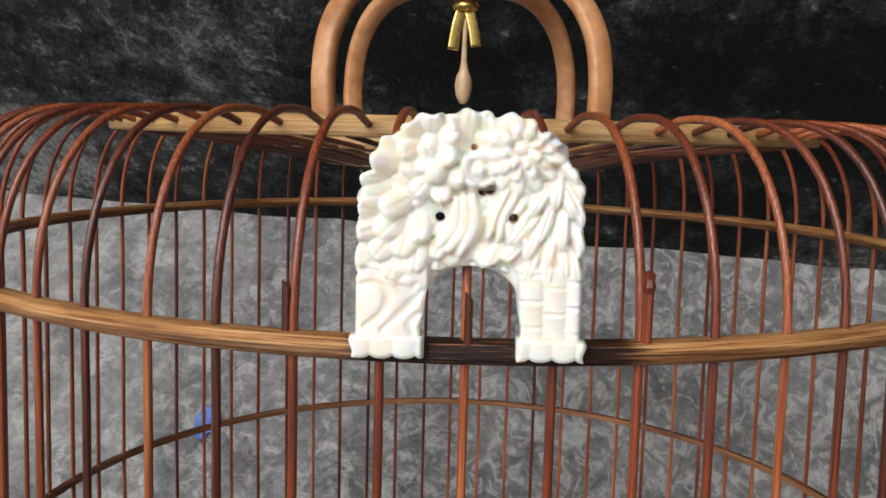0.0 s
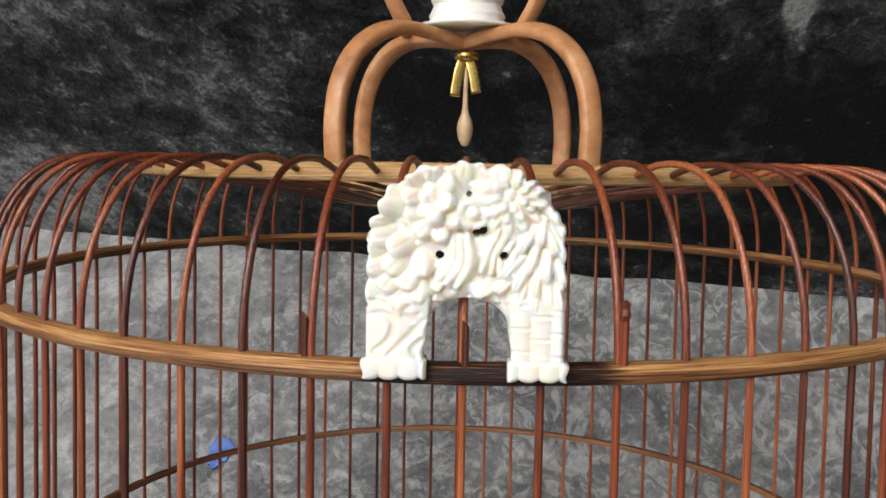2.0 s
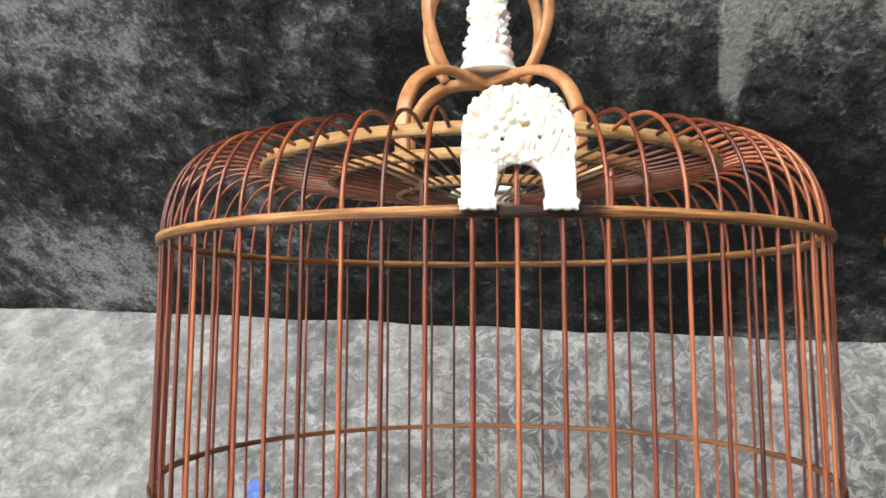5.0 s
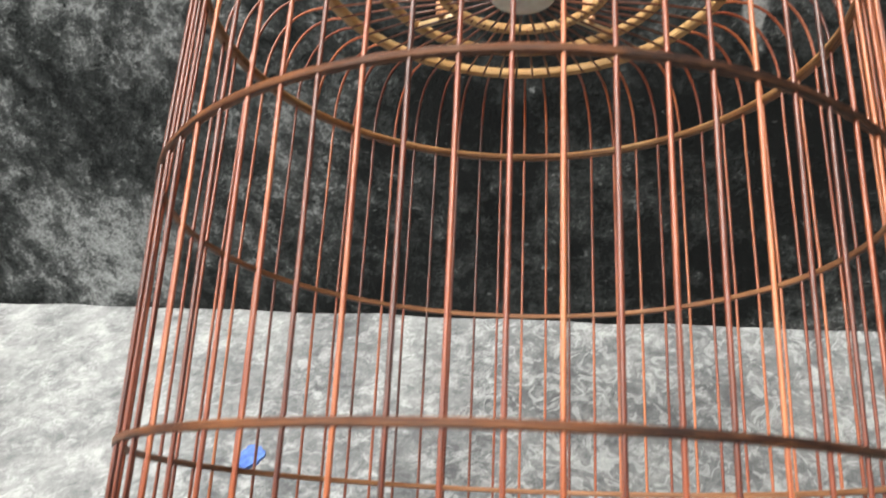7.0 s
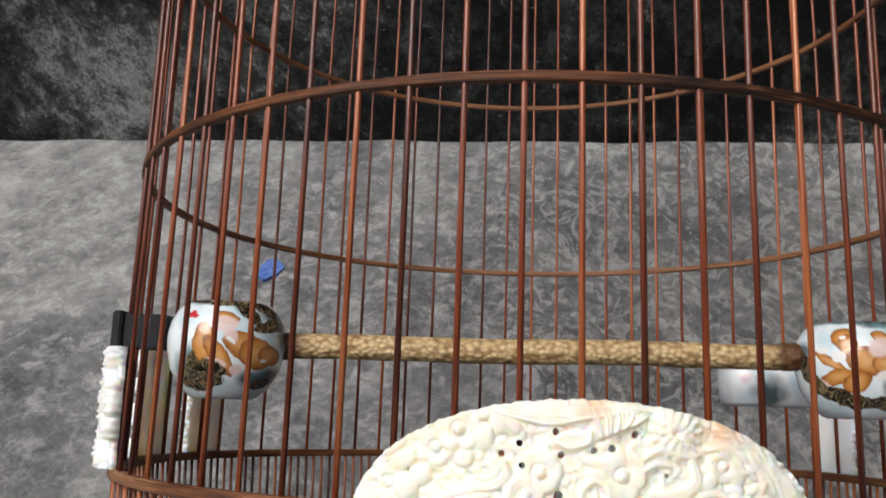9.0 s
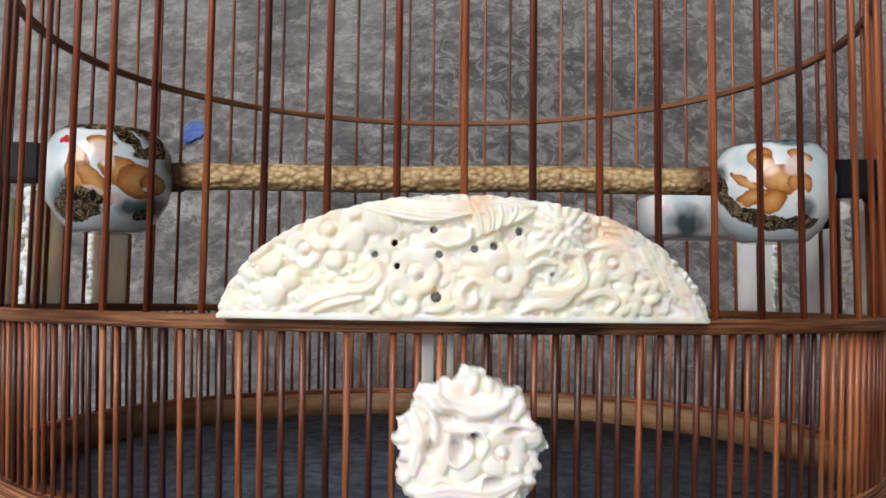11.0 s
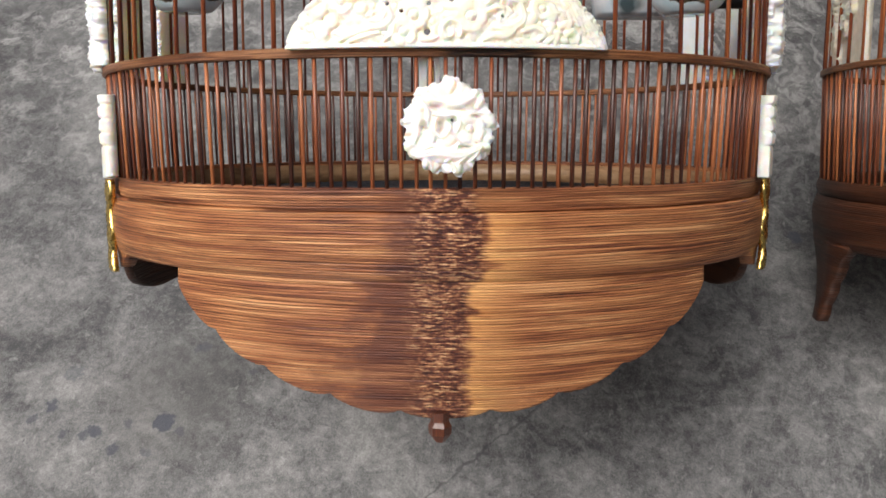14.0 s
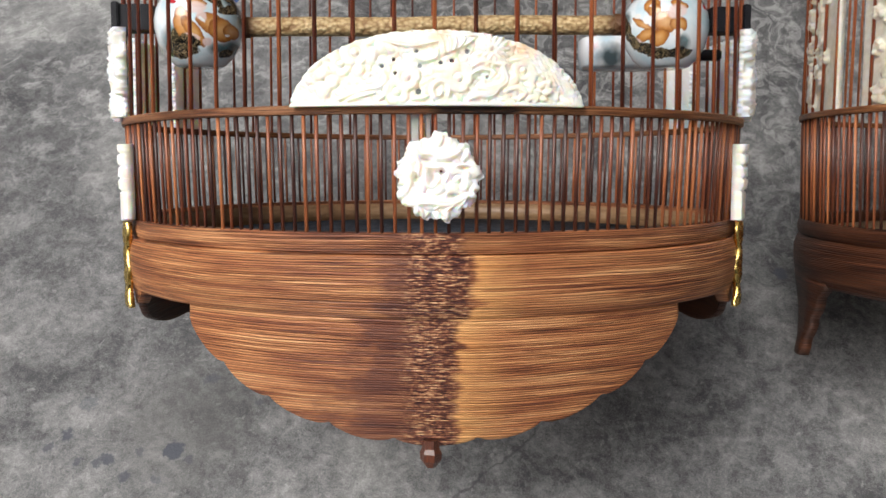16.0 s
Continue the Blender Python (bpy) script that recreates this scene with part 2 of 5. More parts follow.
    dusk = m.ramp(m.math("ADD", m.math("DIVIDE", m.math("ABSOLUTE", m.math("ADD", turn, 0.075)), wide), m.math("MULTIPLY_ADD", patch, -1.6, m.math("MULTIPLY_ADD", own, -1.8, 1.7))), (0.45, 1.0), (0.85, 0.0))
    tone = m.mix(m.math("MULTIPLY", dusk, 0.9), plain, m.ramp(f, (0.40, (0.036, 0.011, 0.010)), (0.50, (0.115, 0.036, 0.024)), (0.66, (0.36, 0.15, 0.075))))
    amber = m.math("MULTIPLY", m.ramp(m.math("ADD", past, m.math("MULTIPLY_ADD", slow, 0.16, 0.42)), (0.490, 0.0), (0.508, 1.0), (0.545, 0.7), (0.63, 0.0)), m.math("SUBTRACT", 1.0, m.math("MULTIPLY", lip, 0.75)))
    pale = m.mix(m.math("MULTIPLY", gap, 0.42), m.ramp(f, (0.40, (0.60, 0.235, 0.072)), (0.58, (0.90, 0.49, 0.19))), (0.13, 0.040, 0.013))
    tone = m.mix(m.math("MULTIPLY", amber, m.ramp(patch, (0.38, 0.45), (0.56, 0.88))), tone, pale)
    tone = m.mix(m.math("MULTIPLY", lip, m.ramp(slow, (0.40, 0.75), (0.62, 0.25))), tone, m.mix(gap, m.ramp(f, (0.40, (0.050, 0.014, 0.008)), (0.62, (0.32, 0.11, 0.05))), (0.02, 0.006, 0.004)))
    col = m.mix(inseam, tone, broken)
    # darkens the whole bamboo colour, to put shade into it
    if shading:
        col = m.mix(shading, col, m.mix(gap, m.ramp(f, (0.40, (0.022, 0.007, 0.004)), (0.65, (0.11, 0.036, 0.017))), (0.010, 0.004, 0.003)))
    m.colour(col)
    m.gloss(m.ramp(fibre, (0.3, 0.52), (0.7, 0.36)))
    m.bump(m.math("ADD", m.math("MULTIPLY", fibre, 0.25), m.math("SUBTRACT", m.math("MULTIPLY", m.math("MULTIPLY", inseam, s), 0.8), m.math("POWER", m.math("MULTIPLY", across, 2.0), 3.0))), 0.8, 0.0007)
    return m.m


BASE = base_material("base_bamboo", 0.0)
# darkened copy for the parts that stand in shade
BASE_SHADED = base_material("shaded_base_bamboo", 0.97)


def bone_material(name, colour, warm, stain=None, depth=0.0022):
    m = Mat(name, 0.34)
    c = m.coord()
    fine = m.noise(c, 420.0, 4)
    slow = m.noise(c, 190.0, 3)
    col = m.mix(m.ramp(slow, (0.40, 0.0), (0.66, 1.0)), colour, warm)
    col = m.mix(m.math("MULTIPLY", fine, 0.15), col, (0.95, 0.90, 0.80))
    if stain:
        w = m.warped(c, 160.0, 0.008)
        for at, r in stain:
            col = m.mix(m.math("MULTIPLY", m.near(w, at, r, 0.0035), 0.75), col, (0.72, 0.36, 0.16))
    m.colour(col)
    m.b.inputs["Subsurface Weight"].default_value = 0.75
    m.b.inputs["Subsurface Radius"].default_value = (1.0, 0.66, 0.40)
    m.b.inputs["Subsurface Scale"].default_value = depth
    m.bump(fine, 0.34, 0.0006)
    return m.m


BONE = bone_material("carved_bone", (0.92, 0.90, 0.855), (0.91, 0.845, 0.74), depth=0.0032)
BONE_MOON = bone_material("stained_bone", (0.93, 0.905, 0.835), (0.91, 0.825, 0.685), stain=(((0.035, -0.172, -0.3245), 0.0045), ((0.002, -0.176, -0.3205), 0.0025)), depth=0.0042)
BONE_WHITE = bone_material("white_bone", (0.93, 0.915, 0.90), (0.92, 0.86, 0.80), depth=0.0042)
BONE_THIN = bone_material("thin_bone", (0.93, 0.915, 0.895), (0.90, 0.85, 0.79), depth=0.0100)
IVORY = bone_material("grey_bone", (0.62, 0.58, 0.50), (0.50, 0.45, 0.36))


def brass_material():
    m = Mat("brass", 0.22, 1.0)
    n = m.noise(m.coord(), 300.0, 3)
    m.colour(m.ramp(n, (0.3, (0.62, 0.40, 0.10)), (0.7, (0.88, 0.65, 0.22))))
    m.gloss(m.ramp(n, (0.3, 0.34), (0.7, 0.16)))
    return m.m


BRASS = brass_material()


CUP = ((0.0005, -0.0192), (0.0118, -0.0196), (0.0134, -0.0188), (0.0176, -0.0150), (0.0216, -0.0085), (0.0236, 0.0), (0.0238, 0.0050), (0.0228, 0.0105), (0.0202, 0.0155), (0.0172, 0.0186), (0.0150, 0.0191))


def porcelain_material(name, face, washes, leaves, tawny, skin, bare, red):
    """Pale glaze with a painted scene: blots of (x, z, half length, half width, degrees), in tenths of a millimetre, seen from the
    side that lies face degrees round from the cup's front."""
    m = Mat(name, 0.12)
    c = m.coord()
    w = m.warped(m.warped(c, 150.0, 0.0022), 520.0, 0.0009)
    x, y, z = m.split(w)[:3]
    u = m.math("MULTIPLY_ADD", x, math.cos(radians(face)), m.math("MULTIPLY", y, math.sin(radians(face))))

    def blot(cx, cz, long, wide, deg, grow=1.3):
        """Distance from the blot's middle, 1 at its rim."""
        long, wide = long * grow, wide * grow
        k, n = math.cos(radians(deg)), math.sin(radians(deg))
        du, dz = m.math("MULTIPLY_ADD", u, 1e4, -cx), m.math("MULTIPLY_ADD", z, 1e4, -cz)
        p = m.math("MULTIPLY_ADD", du, k / long, m.math("MULTIPLY", dz, n / long))
        q = m.math("MULTIPLY_ADD", du, -n / wide, m.math("MULTIPLY", dz, k / wide))
        return m.math("SQRT", m.math("MULTIPLY_ADD", p, p, m.math("MULTIPLY", q, q)))
    col = m.mix(m.ramp(m.noise(c, 70.0, 3), (0.42, 0.0), (0.68, 1.0)), (0.84, 0.90, 0.93), (0.52, 0.71, 0.78))
    teal = m.ramp(m.noise(c, 260.0, 3), (0.40, (0.008, 0.024, 0.028)), (0.62, (0.05, 0.15, 0.17)))
    for spot in washes:
        col = m.mix(m.math("MULTIPLY", m.ramp(blot(*spot), (0.45, 0.9), (1.2, 0.0)), 0.95), col, teal)
    tint = m.math("MULTIPLY_ADD", m.noise(c, 330.0, 3), 0.5, -0.25)
    for spot in tawny:
        d = blot(*spot)
        coat = m.ramp(m.math("ADD", d, tint), (0.10, (0.70, 0.39, 0.15)), (0.62, (0.56, 0.245, 0.062)), (0.98, (0.26, 0.085, 0.020)))
        col = m.mix(m.ramp(d, (0.93, 1.0), (1.04, 0.0)), col, coat)
    for spot in skin:
        col = m.mix(m.math("MULTIPLY", m.ramp(blot(*spot), (0.70, 1.0), (1.08, 0.0)), 0.9), col, (0.80, 0.62, 0.58))
    for spot in bare:
        col = m.mix(m.ramp(blot(*spot, 1.0), (0.75, 1.0), (1.05, 0.0)), col, (0.86, 0.86, 0.84))
    curl = m.math("ABSOLUTE", m.math("SUBTRACT", m.noise(m.warped(c, 300.0, 0.008), 300.0, 2, 0.6, 0.6), 0.5))
    dark = m.mix(m.ramp(curl, (0.012, 1.0), (0.040, 0.0)), m.ramp(m.noise(c, 160.0, 2), (0.42, (0.010, 0.009, 0.008)), (0.58, (0.050, 0.040, 0.022))), (0.26, 0.195, 0.105))
    for spot in leaves:
        col = m.mix(m.ramp(m.math("MULTIPLY_ADD", tint, 1.3, blot(*spot)), (0.90, 1.0), (1.02, 0.0)), col, dark)
    for spot in red:
        col = m.mix(m.ramp(blot(*spot), (0.85, 1.0), (1.05, 0.0)), col, (0.55, 0.035, 0.045))
    m.colour(col)
    m.b.inputs["Coat Weight"].default_value = 0.5
    m.b.inputs["Coat Roughness"].default_value = 0.05
    return m.m


PORCELAIN = porcelain_material("painted_porcelain", 11,
                              ((-142, -62, 42, 66, 0), (150, -95, 66, 34, 10), (75, -105, 46, 26, 0), (150, 122, 56, 26, -15), (-40, 166, 120, 14, 0), (200, 60, 26, 46, 0), (30, 150, 40, 20, -30)),
                              ((-88, -99, 62, 42, 0), (-128, -62, 18, 36, 10), (-30, 167, 110, 12, -3), (56, 130, 48, 20, -42), (150, 88, 68, 19, 12), (130, 143, 56, 16, -22), (118, -125, 32, 15, 25)),
                              ((-92, 5, 66, 34, 100), (-44, -30, 70, 25, -52), (42, 8, 58, 38, -20), (92, -18, 54, 44, -10), (143, -22, 33, 28, 0), (-24, 108, 38, 18, -8)),
                              ((-26, 86, 42, 26, 0), (-2, 42, 20, 26, 20), (-50, -58, 34, 16, -10), (20, -78, 20, 18, 0)), ((-2, 24, 9, 20, 40), (120, -38, 14, 8, 0)), ((-142, 121, 15, 8, 40), (-132, 112, 10, 8, -20)))
PORCELAIN_B = porcelain_material("vine_porcelain", -11,
                                ((100, -74, 30, 42, 0), (0, 172, 170, 10, 0), (186, 140, 36, 16, -35), (-190, 60, 26, 40, 0), (60, 160, 60, 14, 0)),
                                ((-193, 26, 48, 18, -62), (-150, -52, 48, 18, -48), (-86, -95, 60, 19, -20), (-8, -122, 60, 21, -6), (76, -122, 54, 20, 6)),
                                ((-54, 112, 34, 28, 0), (-40, 78, 26, 36, 20), (78, 112, 34, 17, -20), (22, 26, 58, 42, -10), (-90, 12, 64, 13, -36), (-72, -34, 48, 22, 12), (-14, -52, 42, 28, 32), (80, 10, 33, 30, 0)),
                                ((70, 76, 38, 34, 0), (-122, -66, 30, 16, -42)), ((-56, 110, 14, 10, 0), (72, -26, 32, 17, 10), (-74, 40, 26, 26, 0), (-126, 62, 19, 14, 0)), ((196, 112, 8, 13, 30), (202, 104, 9, 7, 0)))


def trough_material():
    m = Mat("glazed_trough", 0.14)
    c = m.coord()
    w = m.warped(c, 120.0, 0.008)
    col = m.mix(m.ramp(m.noise(c, 60.0, 3), (0.4, 0.0), (0.65, 1.0)), (0.80, 0.82, 0.84), (0.50, 0.66, 0.76))
    col = m.mix(m.math("MULTIPLY", m.near(w, (-0.0095, -0.014, -0.0035), 0.0062, 0.0025), 0.9), col, (0.02, 0.045, 0.050))
    col = m.mix(m.math("MULTIPLY", m.near(w, (-0.0195, -0.014, 0.0025), 0.0022, 0.0012), 0.5), col, (0.62, 0.22, 0.30))
    m.colour(col)
    return m.m


TROUGH = trough_material()


def perch_material():
    m = Mat("perch_wood", 0.55)
    c = m.coord()
    n = m.noise(m.scaled(c, (60, 600, 600)), 1.0, 4)
    k = m.cells(m.scaled(c, (400, 480, 480)), 1.0)
    tips = m.split(c)[0]
    end = m.ramp(m.math("ABSOLUTE", tips), (0.088, 0.0), (0.0945, 1.0))
    col = m.ramp(m.math("MULTIPLY_ADD", k, 0.62, m.math("MULTIPLY", n, 0.44)), (0.25, (0.70, 0.55, 0.32)), (0.5, (0.58, 0.41, 0.20)), (0.74, (0.30, 0.17, 0.07)))
    m.colour(m.mix(end, col, (0.10, 0.038, 0.014)))
    m.bump(k, 0.9, -0.0010)
    return m.m


PERCH = perch_material()


def felt_material():
    m = Mat("navy_felt", 0.95, spec=0.1)
    c = m.coord()
    n = m.noise(c, 900.0, 5, 0.7)
    s = m.noise(m.warped(c, 60.0, 0.02), 130.0, 5, 0.62)
    fluff = m.ramp(m.cells(m.warped(c, 300.0, 0.004), 60.0), (0.03, 1.0), (0.06, 0.0))
    col = m.ramp(m.math("MULTIPLY_ADD", s, 0.7, m.math("MULTIPLY", n, 0.3)), (0.36, (0.034, 0.044, 0.062)), (0.64, (0.150, 0.175, 0.220)))
    m.colour(m.mix(m.math("MULTIPLY", fluff, 0.5), col, (0.45, 0.45, 0.44)))
    m.bump(m.math("MULTIPLY_ADD", s, 2.0, n), 0.8, 0.0015)
    return m.m


FELT = felt_material()


def plastic_material():
    m = Mat("black_plastic", 0.6, spec=0.25)
    n = m.noise(m.coord(), 240.0, 4)
    m.colour(m.ramp(n, (0.3, (0.003, 0.003, 0.005)), (0.7, (0.008, 0.008, 0.012))))
    m.bump(n, 0.2, 0.0004)
    return m.m


PLASTIC = plastic_material()


def wall_material():
    """Soot-blackened render: grey and pale blotches where the black has worn off."""
    m = Mat("black_render", 0.88, spec=0.12)
    c = m.coord()
    w = m.warped(c, 9.0, 0.09)
    soft = m.noise(w, 5.5, 3, 0.5)
    mid = m.noise(m.warped(c, 50.0, 0.02), 42.0, 6, 0.66)
    fine = m.noise(c, 240.0, 4, 0.7)
    f = m.math("MULTIPLY_ADD", soft, 0.55, m.math("MULTIPLY_ADD", mid, 0.56, m.math("MULTIPLY_ADD", fine, 0.26, -0.18)))
    for at, r, k in (((-0.404, 0.0, 0.083), 0.045, 0.13), ((-0.373, 0.0, 0.042), 0.045, 0.10), ((-0.281, 0.0, 0.117), 0.05, 0.09), ((-0.18, 0.0, 0.142), 0.06, 0.11), ((-0.406, 0.0, 0.373), 0.09, 0.08), ((-0.28, 0.0, 0.382), 0.06, 0.08), ((-0.205, 0.0, 0.262), 0.03, 0.10), ((0.088, 0.0, 0.215), 0.26, -0.03)):
        f = m.math("MULTIPLY_ADD", m.near(w, at, r, 0.05), k, f)
    x, y, z = m.split(c)[:3]
    # a pale run from above
    runs = m.noise(m.join(m.math("MULTIPLY", x, 75.0), 0.0, m.math("MULTIPLY", z, 22.0)), 1.0, 5, 0.65)
    streak = m.math("MULTIPLY", m.near(m.warped(m.join(m.math("MULTIPLY_ADD", z, 0.18, m.math("SUBTRACT", x, 0.072)), y, m.math("MULTIPLY", z, 0.16)), 45.0, 0.012), (0.200, 0.0, 0.0670), 0.0100, 0.0040), m.ramp(runs, (0.34, 0.35), (0.6, 1.0)))
    f = m.math("MULTIPLY_ADD", streak, 0.42, f)
    f = m.math("MULTIPLY_ADD", m.near(w, (-0.446, 0.0, 0.478), 0.22, 0.10), 0.080, f)
    f = m.math("MULTIPLY_ADD", m.near(w, (0.245, 0.0, 0.500), 0.14, 0.08), 0.10, f)
    col = m.ramp(f, (0.44, (0.0125, 0.0135, 0.0133)), (0.53, (0.038, 0.041, 0.040)), (0.62, (0.105, 0.109, 0.107)), (0.74, (0.40, 0.41, 0.405)))
    flakes = m.noise(m.warped(c, 90.0, 0.010), 62.0, 6, 0.64)
    worn = m.ramp(m.math("MULTIPLY_ADD", f, 1.5, m.math("SUBTRACT", flakes, 0.93)), (0.47, 0.0), (0.60, 1.0))
    col = m.mix(m.math("MULTIPLY", worn, 0.50), col, m.ramp(fine, (0.36, (0.12, 0.123, 0.12)), (0.62, (0.40, 0.405, 0.40))))
    soot = m.ramp(m.math("MULTIPLY_ADD", f, -1.2, m.noise(m.warped(c, 70.0, 0.012), 75.0, 5, 0.7)), (-0.12, 0.0), (-0.04, 1.0))
    col = m.mix(m.math("MULTIPLY", soot, 0.7), col, (0.011, 0.012, 0.012))
    pits = m.ramp(m.noise(m.warped(c, 90.0, 0.01), 95.0, 3, 0.6), (0.27, 1.0), (0.34, 0.0))
    col = m.mix(m.math("MULTIPLY", pits, 0.8), col, (0.008, 0.0085, 0.009))
    chips = m.ramp(m.noise(m.scaled(m.warped(c, 60.0, 0.015), (70, 70, 110)), 1.0, 3, 0.55), (0.69, 0.0), (0.80, 1.0))
    m.colour(m.mix(m.math("MULTIPLY", chips, 0.6), col, (0.36, 0.37, 0.36)))
    m.bump(m.math("SUBTRACT", m.math("MULTIPLY_ADD", mid, 0.9, fine), m.math("MULTIPLY", pits, 0.5)), 0.8, 0.005)
    return m.m


WALL = wall_material()


def floor_material():
    """Worn grey cement screed: crisp pale smears and scratches over a mottled grey, with a few dark pits."""
    m = Mat("grey_screed", 0.72, spec=0.35)
    gx, gy = m.split(m.coord())[:2]
    c = m.join(gx, gy, 0.0)
    w = m.warped(c, 8.0, 0.10)
    big = m.noise(w, 5.0, 5, 0.6)
    mid = m.noise(m.warped(c, 40.0, 0.03), 34.0, 8, 0.72, 0.3)
    fine = m.noise(c, 260.0, 6, 0.78)
    grit = m.noise(c, 900.0, 3, 0.7)
    x, y = m.split(c)[:2]
    inner = m.ramp(m.math("MULTIPLY", y, -1.0), (0.34, 1.0), (0.56, 0.22))
    wide = m.noise(m.warped(c, 6.0, 0.2), 9.0, 3, 0.5)
    clots = m.noise(m.warped(c, 60.0, 0.015), 90.0, 6, 0.68, 0.3)
    grain = m.math("SUBTRACT", m.math("ADD", fine, grit), 1.0)
    f = m.math("MULTIPLY_ADD", wide, 0.36, m.math("MULTIPLY_ADD", mid, 0.26, m.math("MULTIPLY_ADD", grain, m.math("MULTIPLY_ADD", inner, -0.24, 0.34), m.math("MULTIPLY_ADD", clots, m.math("MULTIPLY_ADD", inner, -0.14, 0.34), m.math("MULTIPLY_ADD", inner, 0.062, 0.012)))))
    dust = m.ramp(m.math("MULTIPLY_ADD", big, 0.25, m.math("MULTIPLY", y, -1.0)), (0.14, 1.0), (0.48, 0.0))
    pale = m.near(w, (-0.48, -0.10, 0.0), 0.15, 0.12)
    f = m.math("MULTIPLY_ADD", dust, 0.055, m.math("MULTIPLY_ADD", pale, 0.060, f))
    col = m.ramp(f, (0.40, (0.062, 0.063, 0.066)), (0.49, (0.145, 0.146, 0.148)), (0.57, (0.235, 0.235, 0.233)), (0.70, (0.42, 0.417, 0.41)))
    web = m.noise(m.scaled(m.warped(c, 55.0, 0.028), (20, 32, 30)), 1.0, 6, 0.66, 0.4)
    web = m.math("ABSOLUTE", m.math("SUBTRACT", web, 0.5))
    smear = m.math("MULTIPLY", m.ramp(web, (0.008, 1.0), (0.065, 0.0)), m.math("MULTIPLY", inner, m.ramp(mid, (0.44, 0.0), (0.60, 1.0))))
    col = m.mix(m.math("MULTIPLY", smear, 0.52), col, (0.52, 0.52, 0.51))
    behind = m.math("MULTIPLY", inner, m.ramp(gx, (-0.34, 0.25), (-0.16, 1.0)))
    swirl = m.noise(m.scaled(m.warped(c, 26.0, 0.05), (1.0, 0.75, 1.0)), 46.0, 3, 0.55, 2.2)
    ridge = m.ramp(swirl, (0.53, 0.0), (0.60, 1.0), (0.70, 0.55))
    col = m.mix(m.math("MULTIPLY", m.math("MULTIPLY", ridge, behind), 0.52), col, (0.50, 0.505, 0.495))
    hollow = m.ramp(swirl, (0.36, 1.0), (0.44, 0.0))
    col = m.mix(m.math("MULTIPLY", m.math("MULTIPLY", hollow, behind), 0.36), col, (0.055, 0.057, 0.060))
    speck = m.noise(c, 520.0, 3, 0.75)
    col = m.mix(m.math("MULTIPLY", m.ramp(speck, (0.60, 0.0), (0.70, 1.0)), m.math("MULTIPLY_ADD", inner, -0.14, 0.20)), col, (0.40, 0.40, 0.395))
    col = m.mix(m.math("MULTIPLY", m.ramp(speck, (0.30, 1.0), (0.39, 0.0)), m.math("MULTIPLY_ADD", inner, -0.22, 0.30)), col, (0.05, 0.051, 0.054))
    scuff = m.ramp(m.noise(m.warped(c, 90.0, 0.012), 110.0, 5, 0.7), (0.60, 0.0), (0.68, 1.0))
    col = m.mix(m.math("MULTIPLY", scuff, m.math("MULTIPLY_ADD", inner, -0.25, 0.45)), col, (0.44, 0.44, 0.43))
    slant = m.join(m.math("ADD", m.math("MULTIPLY", x, 26.0), m.math("MULTIPLY", y, -22.0)), m.math("ADD", m.math("MULTIPLY", x, 150.0), m.math("MULTIPLY", y, 170.0)), 0.0)
    strokes = m.ramp(m.noise(m.warped(slant, 0.4, 1.2), 1.0, 5, 0.66), (0.60, 0.0), (0.74, 1.0))
    col = m.mix(m.math("MULTIPLY", strokes, 0.30), col, (0.40, 0.40, 0.39))
    dark = m.ramp(m.noise(m.scaled(m.warped(c, 50.0, 0.03), (40, 52, 30)), 1.0, 6, 0.66, 0.5), (0.36, 1.0), (0.45, 0.0))
    col = m.mix(m.math("MULTIPLY", dark, m.math("MULTIPLY_ADD", inner, 0.25, 0.12)), col, (0.045, 0.046, 0.050))
    cx, cy = m.split(m.warped(c, 70.0, 0.012))[:2]
    away = m.math("ABSOLUTE", m.math("ADD", m.math("MULTIPLY_ADD", cy, 0.778, m.math("MULTIPLY", cx, -0.628)), 0.5956))
    crack = m.math("MULTIPLY", m.ramp(m.math("MULTIPLY", away, 100.0), (0.05, 1.0), (0.13, 0.0)), m.near(c, (0.02, -0.75, 0.0), 0.075, 0.02))
    col = m.mix(m.math("MULTIPLY", crack, 0.55), col, (0.05, 0.052, 0.056))
    # a darker patch of floor with a soft, uneven rim
    dark_patch = m.near(m.warped(c, 45.0, 0.03), (-0.175, -0.700, 0.0), 0.045, 0.022)
    col = m.mix(m.math("MULTIPLY", dark_patch, 0.50), col, (0.085, 0.084, 0.082))
    chip = m.warped(c, 230.0, 0.010)
    for x0, y0, r, deep in ((-0.245, -0.683, 0.0062, 0.45), (-0.254, -0.707, 0.0040, 0.80), (-0.223, -0.724, 0.0046, 0.80), (-0.230, -0.728, 0.0037, 0.70), (-0.243, -0.726, 0.0032, 0.65), (-0.179, -0.719, 0.0069, 0.85), (-0.209, -0.737, 0.0041, 0.70), (-0.168, -0.726, 0.0032, 0.50), (-0.202, -0.719, 0.0032, 0.50), (-0.124, -0.683, 0.0032, 0.45), (-0.159, -0.664, 0.0039, 0.45), (-0.165, -0.666, 0.0032, 0.40), (-0.266, -0.716, 0.0032, 0.60), (-0.188, -0.740, 0.0032, 0.50), (0.274, -0.575, 0.0052, 0.70), (0.211, -0.3275, 0.0047, 0.70)):
        col = m.mix(m.math("MULTIPLY", m.near(chip, (x0, y0, 0.0), r, 0.0008), deep), col, (0.062, 0.070, 0.090))
    m.colour(col)
    m.gloss(m.ramp(fine, (0.3, 0.62), (0.7, 0.85)))
